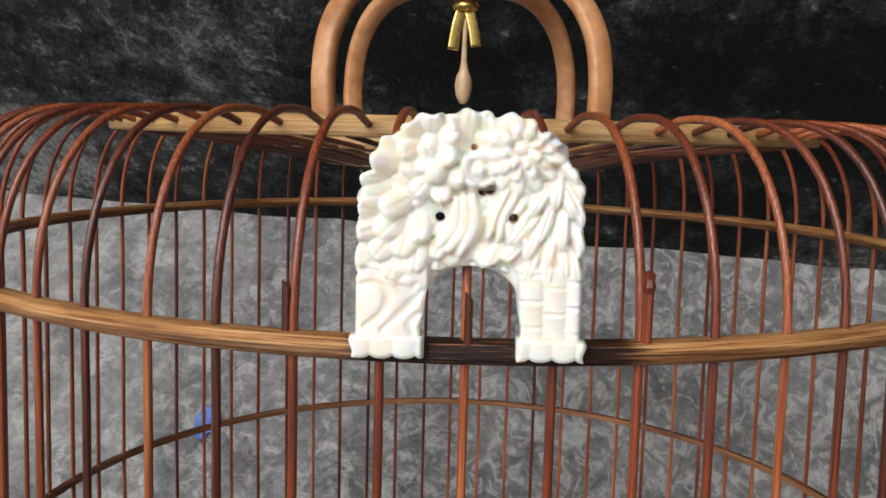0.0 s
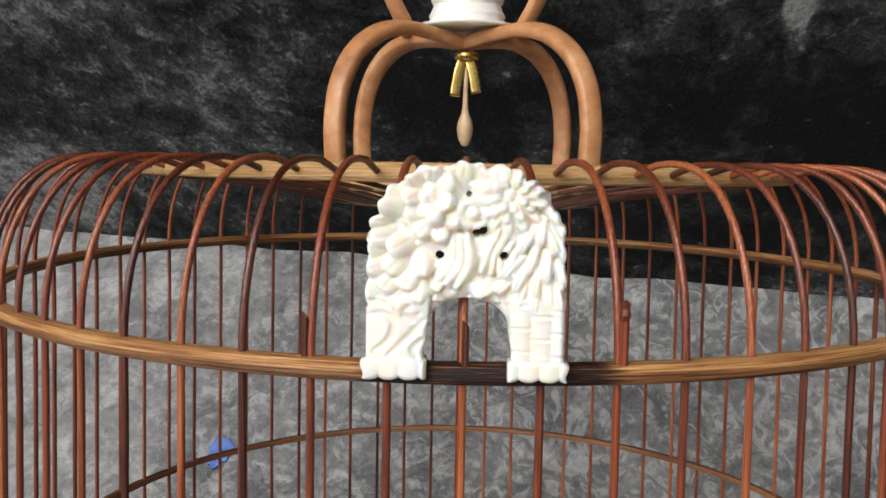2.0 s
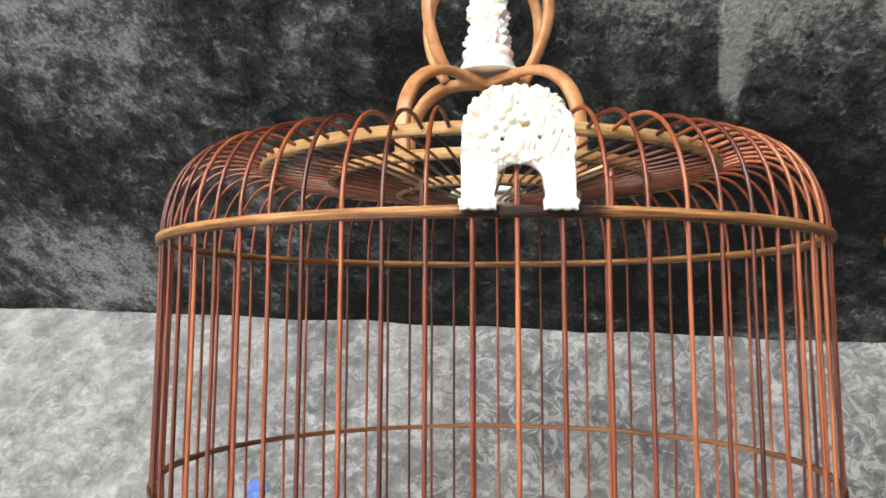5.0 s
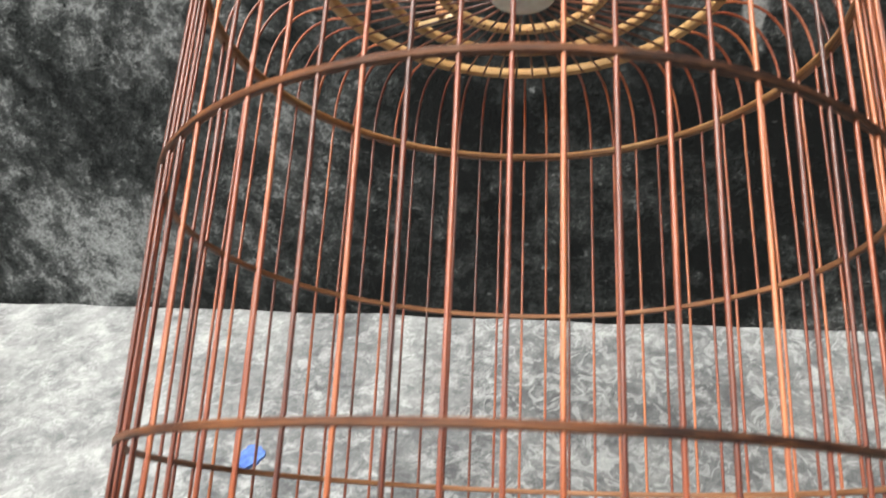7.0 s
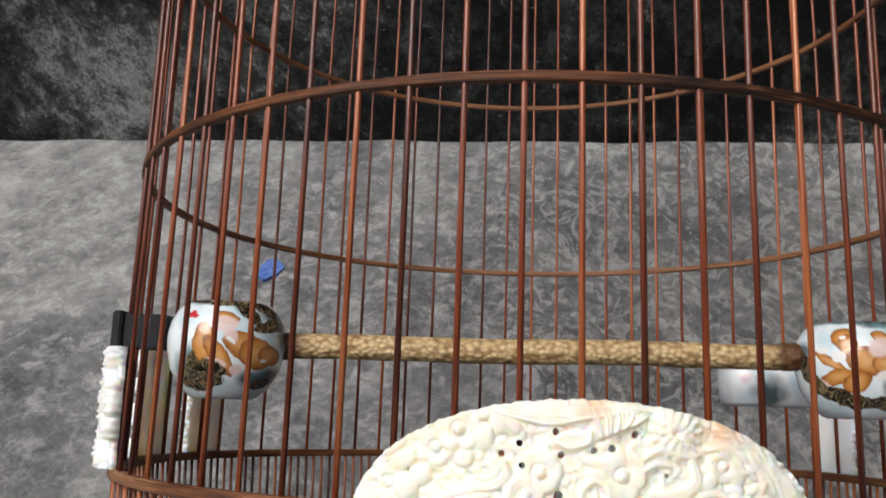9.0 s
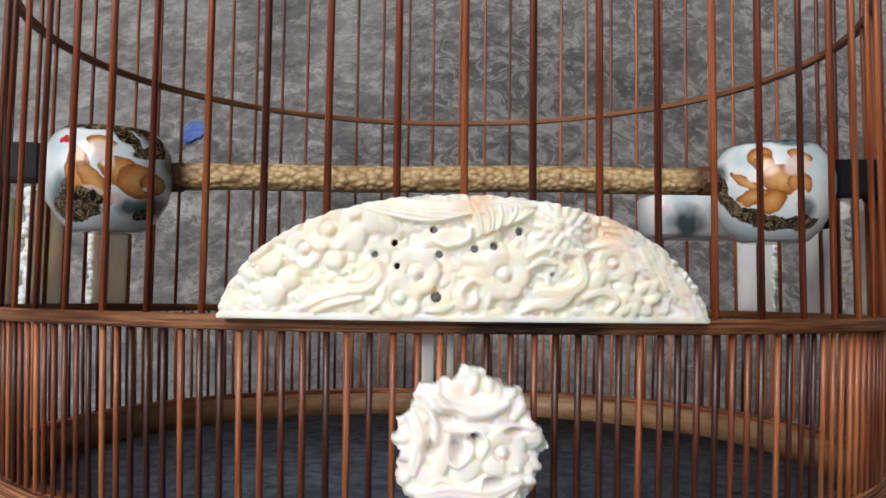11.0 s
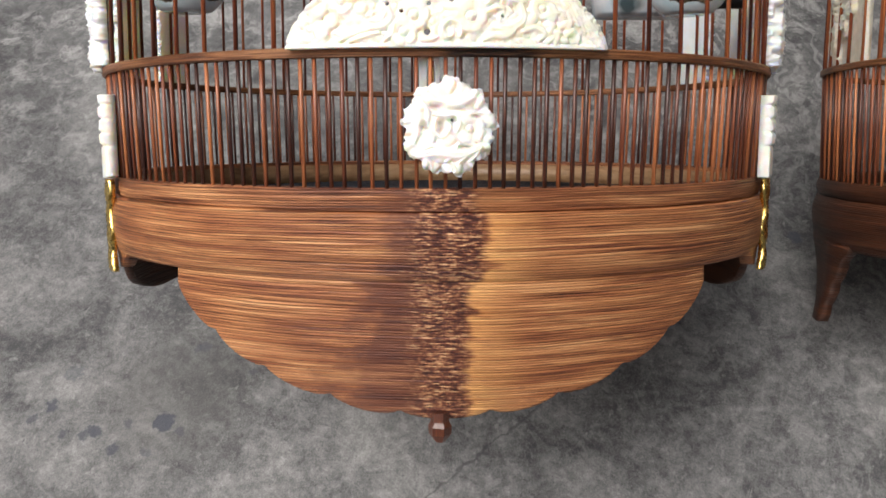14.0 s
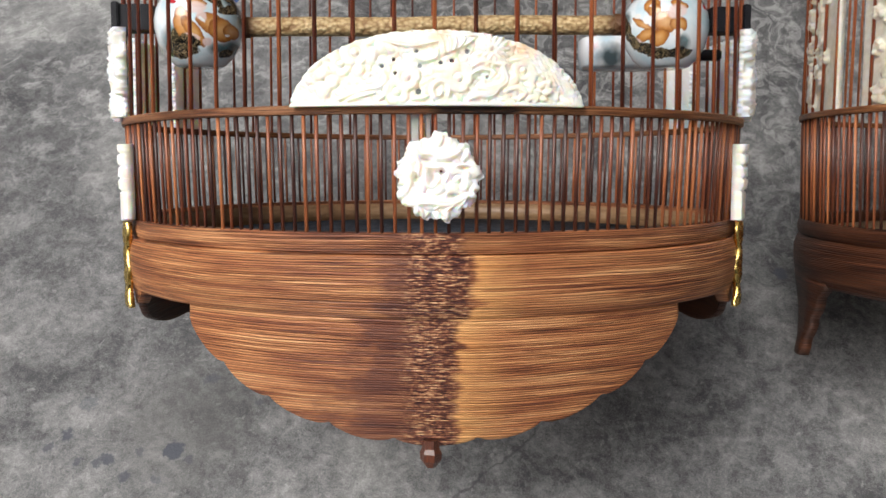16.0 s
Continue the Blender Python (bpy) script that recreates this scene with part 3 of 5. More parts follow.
    m.bump(m.math("MULTIPLY_ADD", smear, 0.3, m.math("ADD", fine, m.math("ADD", mid, grit))), 0.35, 0.0022)
    return m.m


FLOOR = floor_material()


def plain_material(name, a, b, scale, rough):
    m = Mat(name, rough)
    n = m.noise(m.coord(), scale, 4)
    m.colour(m.ramp(n, (0.35, a), (0.65, b)))
    m.bump(n, 0.3, 0.0006)
    return m.m


RENDER = plain_material("grey_render", (0.10, 0.10, 0.10), (0.20, 0.195, 0.19), 9.0, 0.9)
BLUE = plain_material("blue_paint", (0.055, 0.11, 0.36), (0.12, 0.22, 0.55), 150.0, 0.6)
FRUIT = plain_material("turned_wood", (0.50, 0.33, 0.18), (0.66, 0.47, 0.29), 200.0, 0.4)


# ---- mesh helpers ----
def mesh_of(name, verts, faces, mat, smooth=True):
    me = bpy.data.meshes.new(name)
    me.from_pydata([tuple(v) for v in verts], [], [tuple(f) for f in faces])
    me.materials.append(mat)
    if smooth:
        me.polygons.foreach_set("use_smooth", [True] * len(me.polygons))
    me.update()
    return me


def part(name, me, parent=None, label="", m=None):
    """Links a mesh as one object, under a thing or a part."""
    ob = new(name, me)
    if parent:
        ob.parent = parent
    if m is not None:
        ob.matrix_basis = m
    return tagged(ob, label)


def thing(name, m, label, category, group=""):
    ob = new(name)
    ob.empty_display_size = 0.02
    ob.matrix_world = m
    return tagged(ob, label, category, group)


def tube(points, radius, sides=8, flat=1.0, up=None):
    """Verts and faces of a rod along points; radius may be a list; flat squeezes it along its side."""
    pts = [Vector(p) for p in points]
    rad = radius if isinstance(radius, (list, tuple)) else [radius] * len(pts)
    verts, faces = [], []
    ref = Vector(up) if up else None
    for i, p in enumerate(pts):
        d = (pts[min(i + 1, len(pts) - 1)] - pts[max(i - 1, 0)]).normalized()
        if ref is None:
            ref = Vector((0, 0, 1)) if abs(d.z) < 0.9 else Vector((1, 0, 0))
        a = (ref - d * ref.dot(d)).normalized()
        b = d.cross(a)
        ref = a
        for k in range(sides):
            t = 2 * math.pi * (k + 0.5) / sides
            verts.append(p + a * (math.cos(t) * rad[i] * flat) + b * (math.sin(t) * rad[i]))
        if i:
            for k in range(sides):
                q, r = (i - 1) * sides + k, (i - 1) * sides + (k + 1) % sides
                faces.append((q, r, r + sides, q + sides))
    n = len(pts)
    faces.append(tuple(range(sides - 1, -1, -1)))
    faces.append(tuple(range((n - 1) * sides, n * sides)))
    return verts, faces


def strap(points, wide, thick, side):
    """A bent strip of rounded section along points; side gives the direction of its width."""
    pts = [Vector(p) for p in points]
    verts, faces = [], []
    shape = [(math.copysign(abs(math.cos(t)) ** 0.55, math.cos(t)), math.copysign(abs(math.sin(t)) ** 0.55, math.sin(t))) for t in [2 * math.pi * k / 12 for k in range(12)]]
    for i, p in enumerate(pts):
        d = (pts[min(i + 1, len(pts) - 1)] - pts[max(i - 1, 0)]).normalized()
        s = Vector(side)
        a = (s - d * s.dot(d)).normalized()
        b = d.cross(a)
        for u, v in shape:
            verts.append(p + a * (u * wide / 2) + b * (v * thick / 2))
        if i:
            for k in range(12):
                q, r = (i - 1) * 12 + k, (i - 1) * 12 + (k + 1) % 12
                faces.append((q, r, r + 12, q + 12))
    faces.append(tuple(range(11, -1, -1)))
    faces.append(tuple(range((len(pts) - 1) * 12, len(pts) * 12)))
    return verts, faces


def curve_through(points, steps=6):
    """A smooth path through the points."""
    p = [Vector(q) for q in points]
    p = [2 * p[0] - p[1]] + p + [2 * p[-1] - p[-2]]
    out = []
    for i in range(1, len(p) - 2):
        for k in range(steps):
            t = k / steps
            out.append(0.5 * ((2 * p[i]) + (p[i + 1] - p[i - 1]) * t + (2 * p[i - 1] - 5 * p[i] + 4 * p[i + 1] - p[i + 2]) * t * t + (3 * p[i] - p[i - 1] - 3 * p[i + 1] + p[i + 2]) * t ** 3))
    return out + [p[-2]]


def lathe(profile, segs=48, closed=False, caps=True, wobble=None):
    """Turns (r, z) pairs round the z axis; closed joins the last to the first."""
    verts, faces, n = [], [], len(profile)
    for s in range(segs):
        a = 2 * math.pi * s / segs
        for j, (r, z) in enumerate(profile):
            k = wobble(a, j) if wobble else 1.0
            verts.append((r * k * math.sin(a), -r * k * math.cos(a), z))
    for s in range(segs):
        q, r = s * n, (s + 1) % segs * n
        for j in range(n if closed else n - 1):
            k = (j + 1) % n
            faces.append((q + j, r + j, r + k, q + k))
    if caps and not closed:
        if profile[0][0] > 1e-5:
            faces.append(tuple(s * n for s in range(segs - 1, -1, -1)))
        if profile[-1][0] > 1e-5:
            faces.append(tuple(s * n + n - 1 for s in range(segs)))
    return verts, faces


def band(r, z, wide, tall, power=0.6, count=12):
    """Profile of a hoop of rounded section round radius r at height z."""
    out = []
    for k in range(count):
        t = 2 * math.pi * k / count
        c, s = math.cos(t), math.sin(t)
        out.append((r + math.copysign(abs(c) ** power, c) * wide / 2, z + math.copysign(abs(s) ** power, s) * tall / 2))
    return out


def split_band(r, z, wide, tall, power):
    """The same with the fine lengthwise grooves of split cane."""
    out = []
    for k, (x, y) in enumerate(band(r, z, wide, tall, power, 36)):
        g = 1 - (0.045 if k % 3 == 0 else 0.0) - 0.02 * math.sin(k * 1.9)
        out.append((r + (x - r) * g, z + (y - z) * g))
    return out


def box(cx, cy, cz, sx, sy, sz, bevel=0.0):
    bm = bmesh.new()
    bmesh.ops.create_cube(bm, size=1.0, matrix=Matrix.Translation((cx, cy, cz)) @ Matrix.Diagonal((sx, sy, sz, 1)))
    if bevel:
        bmesh.ops.bevel(bm, geom=bm.edges[:], offset=bevel, segments=2, affect="EDGES")
    verts = [v.co.copy() for v in bm.verts]
    bm.verts.index_update()
    faces = [[v.index for v in f.verts] for f in bm.faces]
    bm.free()
    return verts, faces


# ---- carved relief: heights in metres over a flat (u, v) field ----
def smooth_step(x):
    x = np.clip(x, 0, 1)
    return x * x * (3 - 2 * x)


def puff(U, V, at, long, wide, angle, low, high, cup=0.0, tilt=0.0, edge=0.48):
    """A rounded, full shape: an ellipse with a soft crown, hollowed by cup and rising by tilt towards its tip."""
    c, s = math.cos(angle), math.sin(angle)
    x, y = ((U - at[0]) * c + (V - at[1]) * s) / long, (-(U - at[0]) * s + (V - at[1]) * c) / wide
    e2 = np.abs(x) ** 2.3 + np.abs(y) ** 2.3
    crown = np.clip(1 - e2, 0, 1)
    return np.where(e2 < 1, low + (high - low) * crown ** edge - cup * crown ** 2.0 + tilt * x, 0.0)


def strand(U, V, points, wide, low, high, groove=0.0):
    """A rounded ridge along a smooth path, slimmer at its ends."""
    pts = [(p.x, p.y) for p in curve_through([(x, y, 0.0) for x, y in points], 4)]
    n = len(pts) - 1
    best = np.full(U.shape, 9.0)
    for k in range(n):
        (ax, ay), (bx, by) = pts[k], pts[k + 1]
        dx, dy = bx - ax, by - ay
        t = np.clip(((U - ax) * dx + (V - ay) * dy) / (dx * dx + dy * dy + 1e-12), 0, 1)
        q = (k + t) / n
        w = wide * (0.45 + 0.55 * np.sin(math.pi * np.clip(0.12 + 0.80 * q, 0, 1)))
        best = np.minimum(best, np.hypot(U - ax - dx * t, V - ay - dy * t) / w)
    crown = np.clip(1 - best * best, 0, 1)
    return np.where(best < 1, low + (high - low) * crown ** 0.75 - groove * np.exp(-(best / 0.22) ** 2), 0.0)


def blossom(U, V, at, r, n, high, turn=0.0, bead=0.27):
    """A flower of full, cupped petals round a bead."""
    h = np.zeros(U.shape)
    reach = np.nonzero(np.hypot(U - at[0], V - at[1]) < r * 1.1)
    if not len(reach[0]):
        return h
    u, v = U[reach], V[reach]
    best = np.zeros(u.shape)
    for k in range(n):
        a = turn + 2 * math.pi * k / n + 0.09 * math.sin(3 * k + 5 * turn)
        q = r * (1.0 + 0.06 * math.sin(7 * k + turn))
        best = np.maximum(best, puff(u, v, (at[0] + 0.56 * q * math.cos(a), at[1] + 0.56 * q * math.sin(a)), 0.46 * q, 0.46 * q * min(1.15, 2.35 * math.sin(math.pi / n)), a,
                                     high * 0.45, high * (0.95 + 0.07 * (k % 2)), high * 0.16, high * 0.10))
    d = np.hypot(u - at[0], v - at[1]) / r
    best = np.where(d < bead * 1.4, np.minimum(best, high * 0.60), best)
    h[reach] = np.maximum(best, np.where(d < bead, high * (0.6 + 0.48 * np.sqrt(np.clip(1 - (d / bead) ** 2, 0, 1))), 0))
    return h


def rose_heads(U, V, at, rings, wide):
    """A many-petalled head: rings of (count, radius, height, turn)."""
    h = np.zeros(U.shape)
    for n, r, z, turn in rings:
        for k in range(n):
            a = turn + 2 * math.pi * k / n
            h = np.maximum(h, puff(U, V, (at[0] + 0.62 * r * math.cos(a), at[1] + 0.62 * r * math.sin(a)), 0.42 * r, wide, a, z * 0.6, z * (1.0 + 0.05 * (k % 2)), 0.0003, 0.0004))
    return h


def heap(U, V, seed, size, low, high):
    """Small full leaves heaped at random, that fill the ground between the larger forms."""
    rng = random.Random(seed)
    u0, u1, v0, v1 = float(U.min()), float(U.max()), float(V.min()), float(V.max())
    h = np.full(U.shape, low)
    for _ in range(int((u1 - u0) * (v1 - v0) / (size * size * 0.55))):
        x, y, a, n = rng.uniform(u0, u1), rng.uniform(v0, v1), rng.uniform(0, 6.28), size * rng.uniform(0.75, 1.35)
        top = low + (high - low) * rng.uniform(0.45, 1.0)
        i = np.nonzero((np.abs(U - x) < n) & (np.abs(V - y) < n))
        if len(i[0]):
            h[i] = np.maximum(h[i], puff(U[i], V[i], (x, y), n, n * rng.uniform(0.4, 0.6), a, low, top, 0.0003, 0.0004))
    return h


def relief(name, mat, umin, umax, vmin, vmax, cell, inside, height, back, shape, soft=1):
    """A carved plate. inside(U, V) is the signed distance to its outline (negative within); height(U, V) its relief over the
    back's level 0; back its thickness behind; shape(u, v, h) sets a point into the cage's frame."""
    nu, nv = int((umax - umin) / cell) + 1, int((vmax - vmin) / cell) + 1
    us, vs = np.linspace(umin, umax, nu), np.linspace(vmin, vmax, nv)
    U, V = np.meshgrid(us, vs, indexing="ij")
    S = inside(U, V)
    mid_s = (S[:-1, :-1] + S[1:, :-1] + S[:-1, 1:] + S[1:, 1:]) / 4
    keep = mid_s < 0
    gu, gv = np.gradient(S, us, vs)
    g = np.hypot(gu, gv) + 1e-9
    near = np.zeros_like(S, bool)
    full = np.zeros((nu + 1, nv + 1), bool)
    full[1:-1, 1:-1] = keep
    touch = full[:-1, :-1].astype(int) + full[1:, :-1] + full[:-1, 1:] + full[1:, 1:]
    near = (touch > 0) & (touch < 4)
    shift = np.clip(S / g, -0.8 * cell, 0.8 * cell)
    U2, V2 = np.where(near, U - gu / g * shift, U), np.where(near, V - gv / g * shift, V)
    Hh = height(U2, V2)
    for _ in range(soft):
        p = np.pad(Hh, 1, mode="edge")
        Hh = (p[:-2, 1:-1] + p[2:, 1:-1] + p[1:-1, :-2] + p[1:-1, 2:] + 2 * Hh) / 6
    idx = -np.ones(S.shape, int)
    used = touch > 0
    idx[used] = np.arange(used.sum())
    n = int(used.sum())
    verts = [shape(u, v, h) for u, v, h in zip(U2[used], V2[used], Hh[used])]
    verts += [shape(u, v, -back) for u, v in zip(U2[used], V2[used])]
    faces = []
    for i, j in zip(*np.nonzero(keep)):
        a, b, c, d = idx[i, j], idx[i + 1, j], idx[i + 1, j + 1], idx[i, j + 1]
        faces += [(a, b, c, d), (d + n, c + n, b + n, a + n)]
        for (p, q), (di, dj) in (((a, b), (0, -1)), ((b, c), (1, 0)), ((c, d), (0, 1)), ((d, a), (-1, 0))):
            x, y = i + di, j + dj
            if x < 0 or y < 0 or x >= keep.shape[0] or y >= keep.shape[1] or not keep[x, y]:
                faces.append((q, p, p + n, q + n))
    return mesh_of(name, verts, faces, mat)


def holes(U, V, spots):
    """Signed distance to round holes, positive inside them."""
    s = np.full(U.shape, -1.0)
    for x, y, r in spots:
        s = np.maximum(s, r - np.hypot(U - x, V - y))
    return s


def stacked(U, V, base, *fields):
    h = np.full(U.shape, base)
    for f in fields:
        h = np.maximum(h, f)
    return h


def on_cylinder(r, z0, az0=0.0):
    def shape(u, v, h):
        a = az0 + u / r
        return ((r + h) * math.sin(a), -(r + h) * math.cos(a), z0 + v)
    return shape


def on_front(y0, z0):
    return lambda u, v, h: (u, y0 - h, z0 + v)


# ---- the yard: floor and wall ----
# The wall runs askew behind the cages, and the cement climbs towards its foot where it comes nearer.
WALL_SKEW = -0.1587


def wall_foot(x):
    return -0.0676 + WALL_SKEW * x


def climb(x, y):
    """Height of the cement over the yard's level."""
    top = 0.0795 + 0.119 * min(max(x, -2.0), 0.80)
    top = 0.5 * (top + math.sqrt(top * top + 0.00002)) - 0.03
    v = min(1.0, max(0.0, (y + 0.56) / (wall_foot(min(max(x, -2.0), 0.9)) + 0.56)))
    return top * v ** 1.25


def yard():
    def sheet(xs, ys, rise):
        verts = [rise(x, y) for x in xs for y in ys]
        n = len(ys)
        return verts, [(i * n + j, (i + 1) * n + j, (i + 1) * n + j + 1, i * n + j + 1) for i in range(len(xs) - 1) for j in range(n - 1)]

    def steps(a, b, fine, ends):
        return sorted(set([round(a + (b - a) * k / fine, 5) for k in range(fine + 1)] + list(ends)))

    def ground(x, y):
        near = max(0.0, 1 - abs(y + 0.4) / 1.2)
        return (x, y, climb(x, y) - 0.0012 * near + 0.0012 * near * noise.fractal(Vector((x * 9, y * 9, 3.0)), 1.0, 2.0, 3))
    xs = steps(-0.9, 0.9, 90, (-300, -60, -12, -4, -1.8, 1.8, 4, 12, 60, 300))
    ys = steps(-1.1, 0.10, 66, (-300, -60, -12, -4, -1.8, 0.4, 1.6, 6.0))
    v, f = sheet(xs, ys, ground)
    tagged(part("floor", mesh_of("floor", v, f, FLOOR)), "worn grey cement floor with trowel smears and small pits", "floor", kind="structure")

    def face(x, z):
        near = max(0.0, 1 - abs(z - 0.2) / 0.5)
        up = z - climb(x, wall_foot(x))
        lip = -0.005 * math.exp(-((up - 0.008) / 0.012) ** 2) * (0.5 + noise.noise(Vector((x * 14, 0.0, 5.0))))
        ledge = -0.0035 * math.exp(-((up - 0.034 - 0.012 * noise.noise(Vector((x * 6, 2.0, 0.0)))) / 0.007) ** 2) * max(0.0, 0.3 + 1.6 * noise.noise(Vector((x * 9, 0.0, 1.0))))
        return (x, near * (0.004 * noise.fractal(Vector((x * 11, z * 11, 0.0)), 1.0, 2.0, 4)) + lip + ledge, z)
    zs = steps(-0.06, 0.7, 84, (1.0, 1.6, 2.6))
    wx = steps(-0.9, 0.9, 130, (-8, -3, -1.5, 1.5, 3, 8))
    v, f = sheet(wx, zs, face)
    n, m = len(zs), len(v)
    v += [(x, 0.24, z) for x, _, z in v]
    f = [q[::-1] for q in f] + [tuple(i + m for i in q) for q in f]
    for i in range(len(wx) - 1):
        a, b = i * n + n - 1, (i + 1) * n + n - 1
        f.append((b, a, a + m, b + m))
    for j in range(n - 1):
        f += [(j, j + m, j + 1 + m, j + 1), (m - n + j + 1, m - n + j + 1 + m, m - n + j + m, m - n + j)]
    stand = Matrix.Translation((0.0, wall_foot(0.0), 0.0)) @ Matrix.Rotation(math.atan(WALL_SKEW), 4, "Z") @ Matrix.Rotation(0.055, 4, "X")
    tagged(part("wall_back", mesh_of("wall_back", v, f, WALL), m=stand), "soot-blackened rendered wall with pale worn patches", "wall", kind="structure")


yard()


def unseen_walls():
    """Unseen plain walls, added behind the viewpoint and beside the cages; the side one blocks light from the right."""
    for name, c, s in (("wall_front", (-1.0, -3.6, 1.3), (9.0, 0.24, 2.6)), ("wall_side", (0.94, -1.90, 1.3), (0.24, 3.15, 2.6))):
        tagged(part(name, mesh_of(name, *box(*c, *s, 0.01), RENDER, False)), "unseen plain grey rendered wall, added", "wall", kind="structure")


unseen_walls()


def paint_mark():
    rim = []
    for k in range(28):
        a = 2 * math.pi * k / 28
        r = 1 + 0.10 * math.sin(3 * a + 1.0) + 0.07 * math.sin(7 * a) + 0.05 * math.sin(11 * a + 2)
        rim.append((0.0100 * r * math.cos(a) + 0.002 * math.sin(a), 0.0135 * r * math.sin(a)))
    verts = [(x, y, 0.0009) for x, y in rim] + [(x * 1.03, y * 1.03, -0.002) for x, y in rim]
    faces = [tuple(range(28))] + [(k, k + 28, (k + 1) % 28 + 28, (k + 1) % 28) for k in range(28)]
    ob = part("paint_splash", mesh_of("paint_splash", verts, faces, BLUE, False), m=Matrix.Translation((-0.2000, -0.2460, climb(-0.2000, -0.2460) + 0.0008)))
    tagged(ob, "dried splash of bright blue paint on cement floor", "paint splash")


paint_mark()


# ---- the cage ----
COUNT = 66
STEP = 2 * math.pi / COUNT
HOOPS = ((0.1682, 0.0), (0.1706, -0.1173), (0.1708, -0.2321), (0.1720, -0.3497))
SHARED = {}


def once(key, make):
    if key not in SHARED:
        SHARED[key] = make()
    return SHARED[key]


def bar_path():
    pts = [(HOOPS[3][0], -0.351), (HOOPS[2][0], -0.2321), (HOOPS[1][0], -0.1173), (0.1684, -0.02), (0.1682, 0.0)]
    for k in range(1, 14):
        t = math.pi / 2 * k / 12
        c, s = math.cos(t), math.sin(t)
        pts.append((0.1360 + 0.0322 * math.copysign(abs(c) ** 0.84, c), 0.0432 * s))
    pts += [(0.1245, 0.0412), (0.1190, 0.0395)]
    return [(0.0, -r, z) for r, z in pts]


def rods(cage, foot=-0.4015):
    bar = once("bar", lambda: mesh_of("bar", *tube(bar_path(), 0.00092, 8), BAR))
    short = once(f"short_bar{foot}", lambda: mesh_of("short_bar", *tube([(0, -0.1718, -0.348), (0, -0.1710, (foot - 0.348) / 2), (0, -0.1700, foot)], 0.00084, 6), SHORT))
    long_spoke = once("spoke", lambda: mesh_of("spoke", *tube([(0, -0.1200, 0.0376), (0, -0.084, 0.0338), (0, -0.046, 0.0272), (0, -0.0165, 0.0228)], 0.00075, 6), SPOKE))
    short_spoke = once("half_spoke", lambda: mesh_of("half_spoke", *tube([(0, -0.1200, 0.0376), (0, -0.084, 0.0338), (0, -0.0455, 0.0271)], 0.00075, 6), SPOKE))
    rng = random.Random(5)
    for k in range(COUNT):
        part("bar", bar, cage, m=Matrix.Rotation(k * STEP + rng.gauss(0, 0.0012), 4, "Z"))
        part("spoke", long_spoke if k % 2 == 0 else short_spoke, cage, m=Matrix.Rotation((k + 0.5) * STEP, 4, "Z"))
    for k in range(COUNT * 3):
        part("short_bar", short, cage, m=Matrix.Rotation(k * STEP / 3 + rng.gauss(0, 0.0011), 4, "Z"))


def hoops_and_rings(cage):
    sizes = ((0.0060, 0.0044, HOOP_TOP), (0.0034, 0.0030, HOOP_UP), (0.0034, 0.0031, HOOP_MID), (0.0042, 0.0039, HOOP_LOW))
    for i, ((r, z), (w, h, mat)) in enumerate(zip(HOOPS, sizes)):
        part("hoop", once(f"hoop{i}", lambda: mesh_of("hoop", *lathe(split_band(r, z - (0.0004 if i == 0 else 0.0), w, h, 0.55 if i == 0 else 0.4), 128, True), mat)), cage)
    for r, z, w, h in ((0.1185, 0.0398, 0.0058, 0.0054), (0.084, 0.036, 0.0052, 0.0050), (0.048, 0.0293, 0.0050, 0.0048)):
        part("roof_ring", once(f"ring{r}", lambda: mesh_of("roof_ring", *lathe(band(r, z, w, h, 0.4), 96, True), RING)), cage, "pale natural cane ring")
    hub = once("hub", lambda: mesh_of("hub", *lathe([(0.0005, 0.0185), (0.0165, 0.0187), (0.0178, 0.0197), (0.0180, 0.0240), (0.0168, 0.0262), (0.0005, 0.0265)], 40), IVORY))
    part("hub", hub, cage, "greyish carved bone disc")
    collar = once("collar", lambda: mesh_of("collar", *lathe([(0.0005, 0.0275), (0.0196, 0.0275), (0.0204, 0.0282), (0.0204, 0.0298), (0.0190, 0.0306), (0.0005, 0.0306)], 48), BONE_WHITE))
    part("hub_collar", collar, cage, "white bone collar over the hub")
    brace = once("brace", lambda: mesh_of("brace", *tube([(0, -0.0835, 0.0362), (0, -0.0485, 0.0288)], 0.0021, 10), PALE))
    for k in range(4):
        part("brace", brace, cage, "pale wooden brace", Matrix.Rotation(math.pi / 4 + k * math.pi / 2, 4, "Z"))


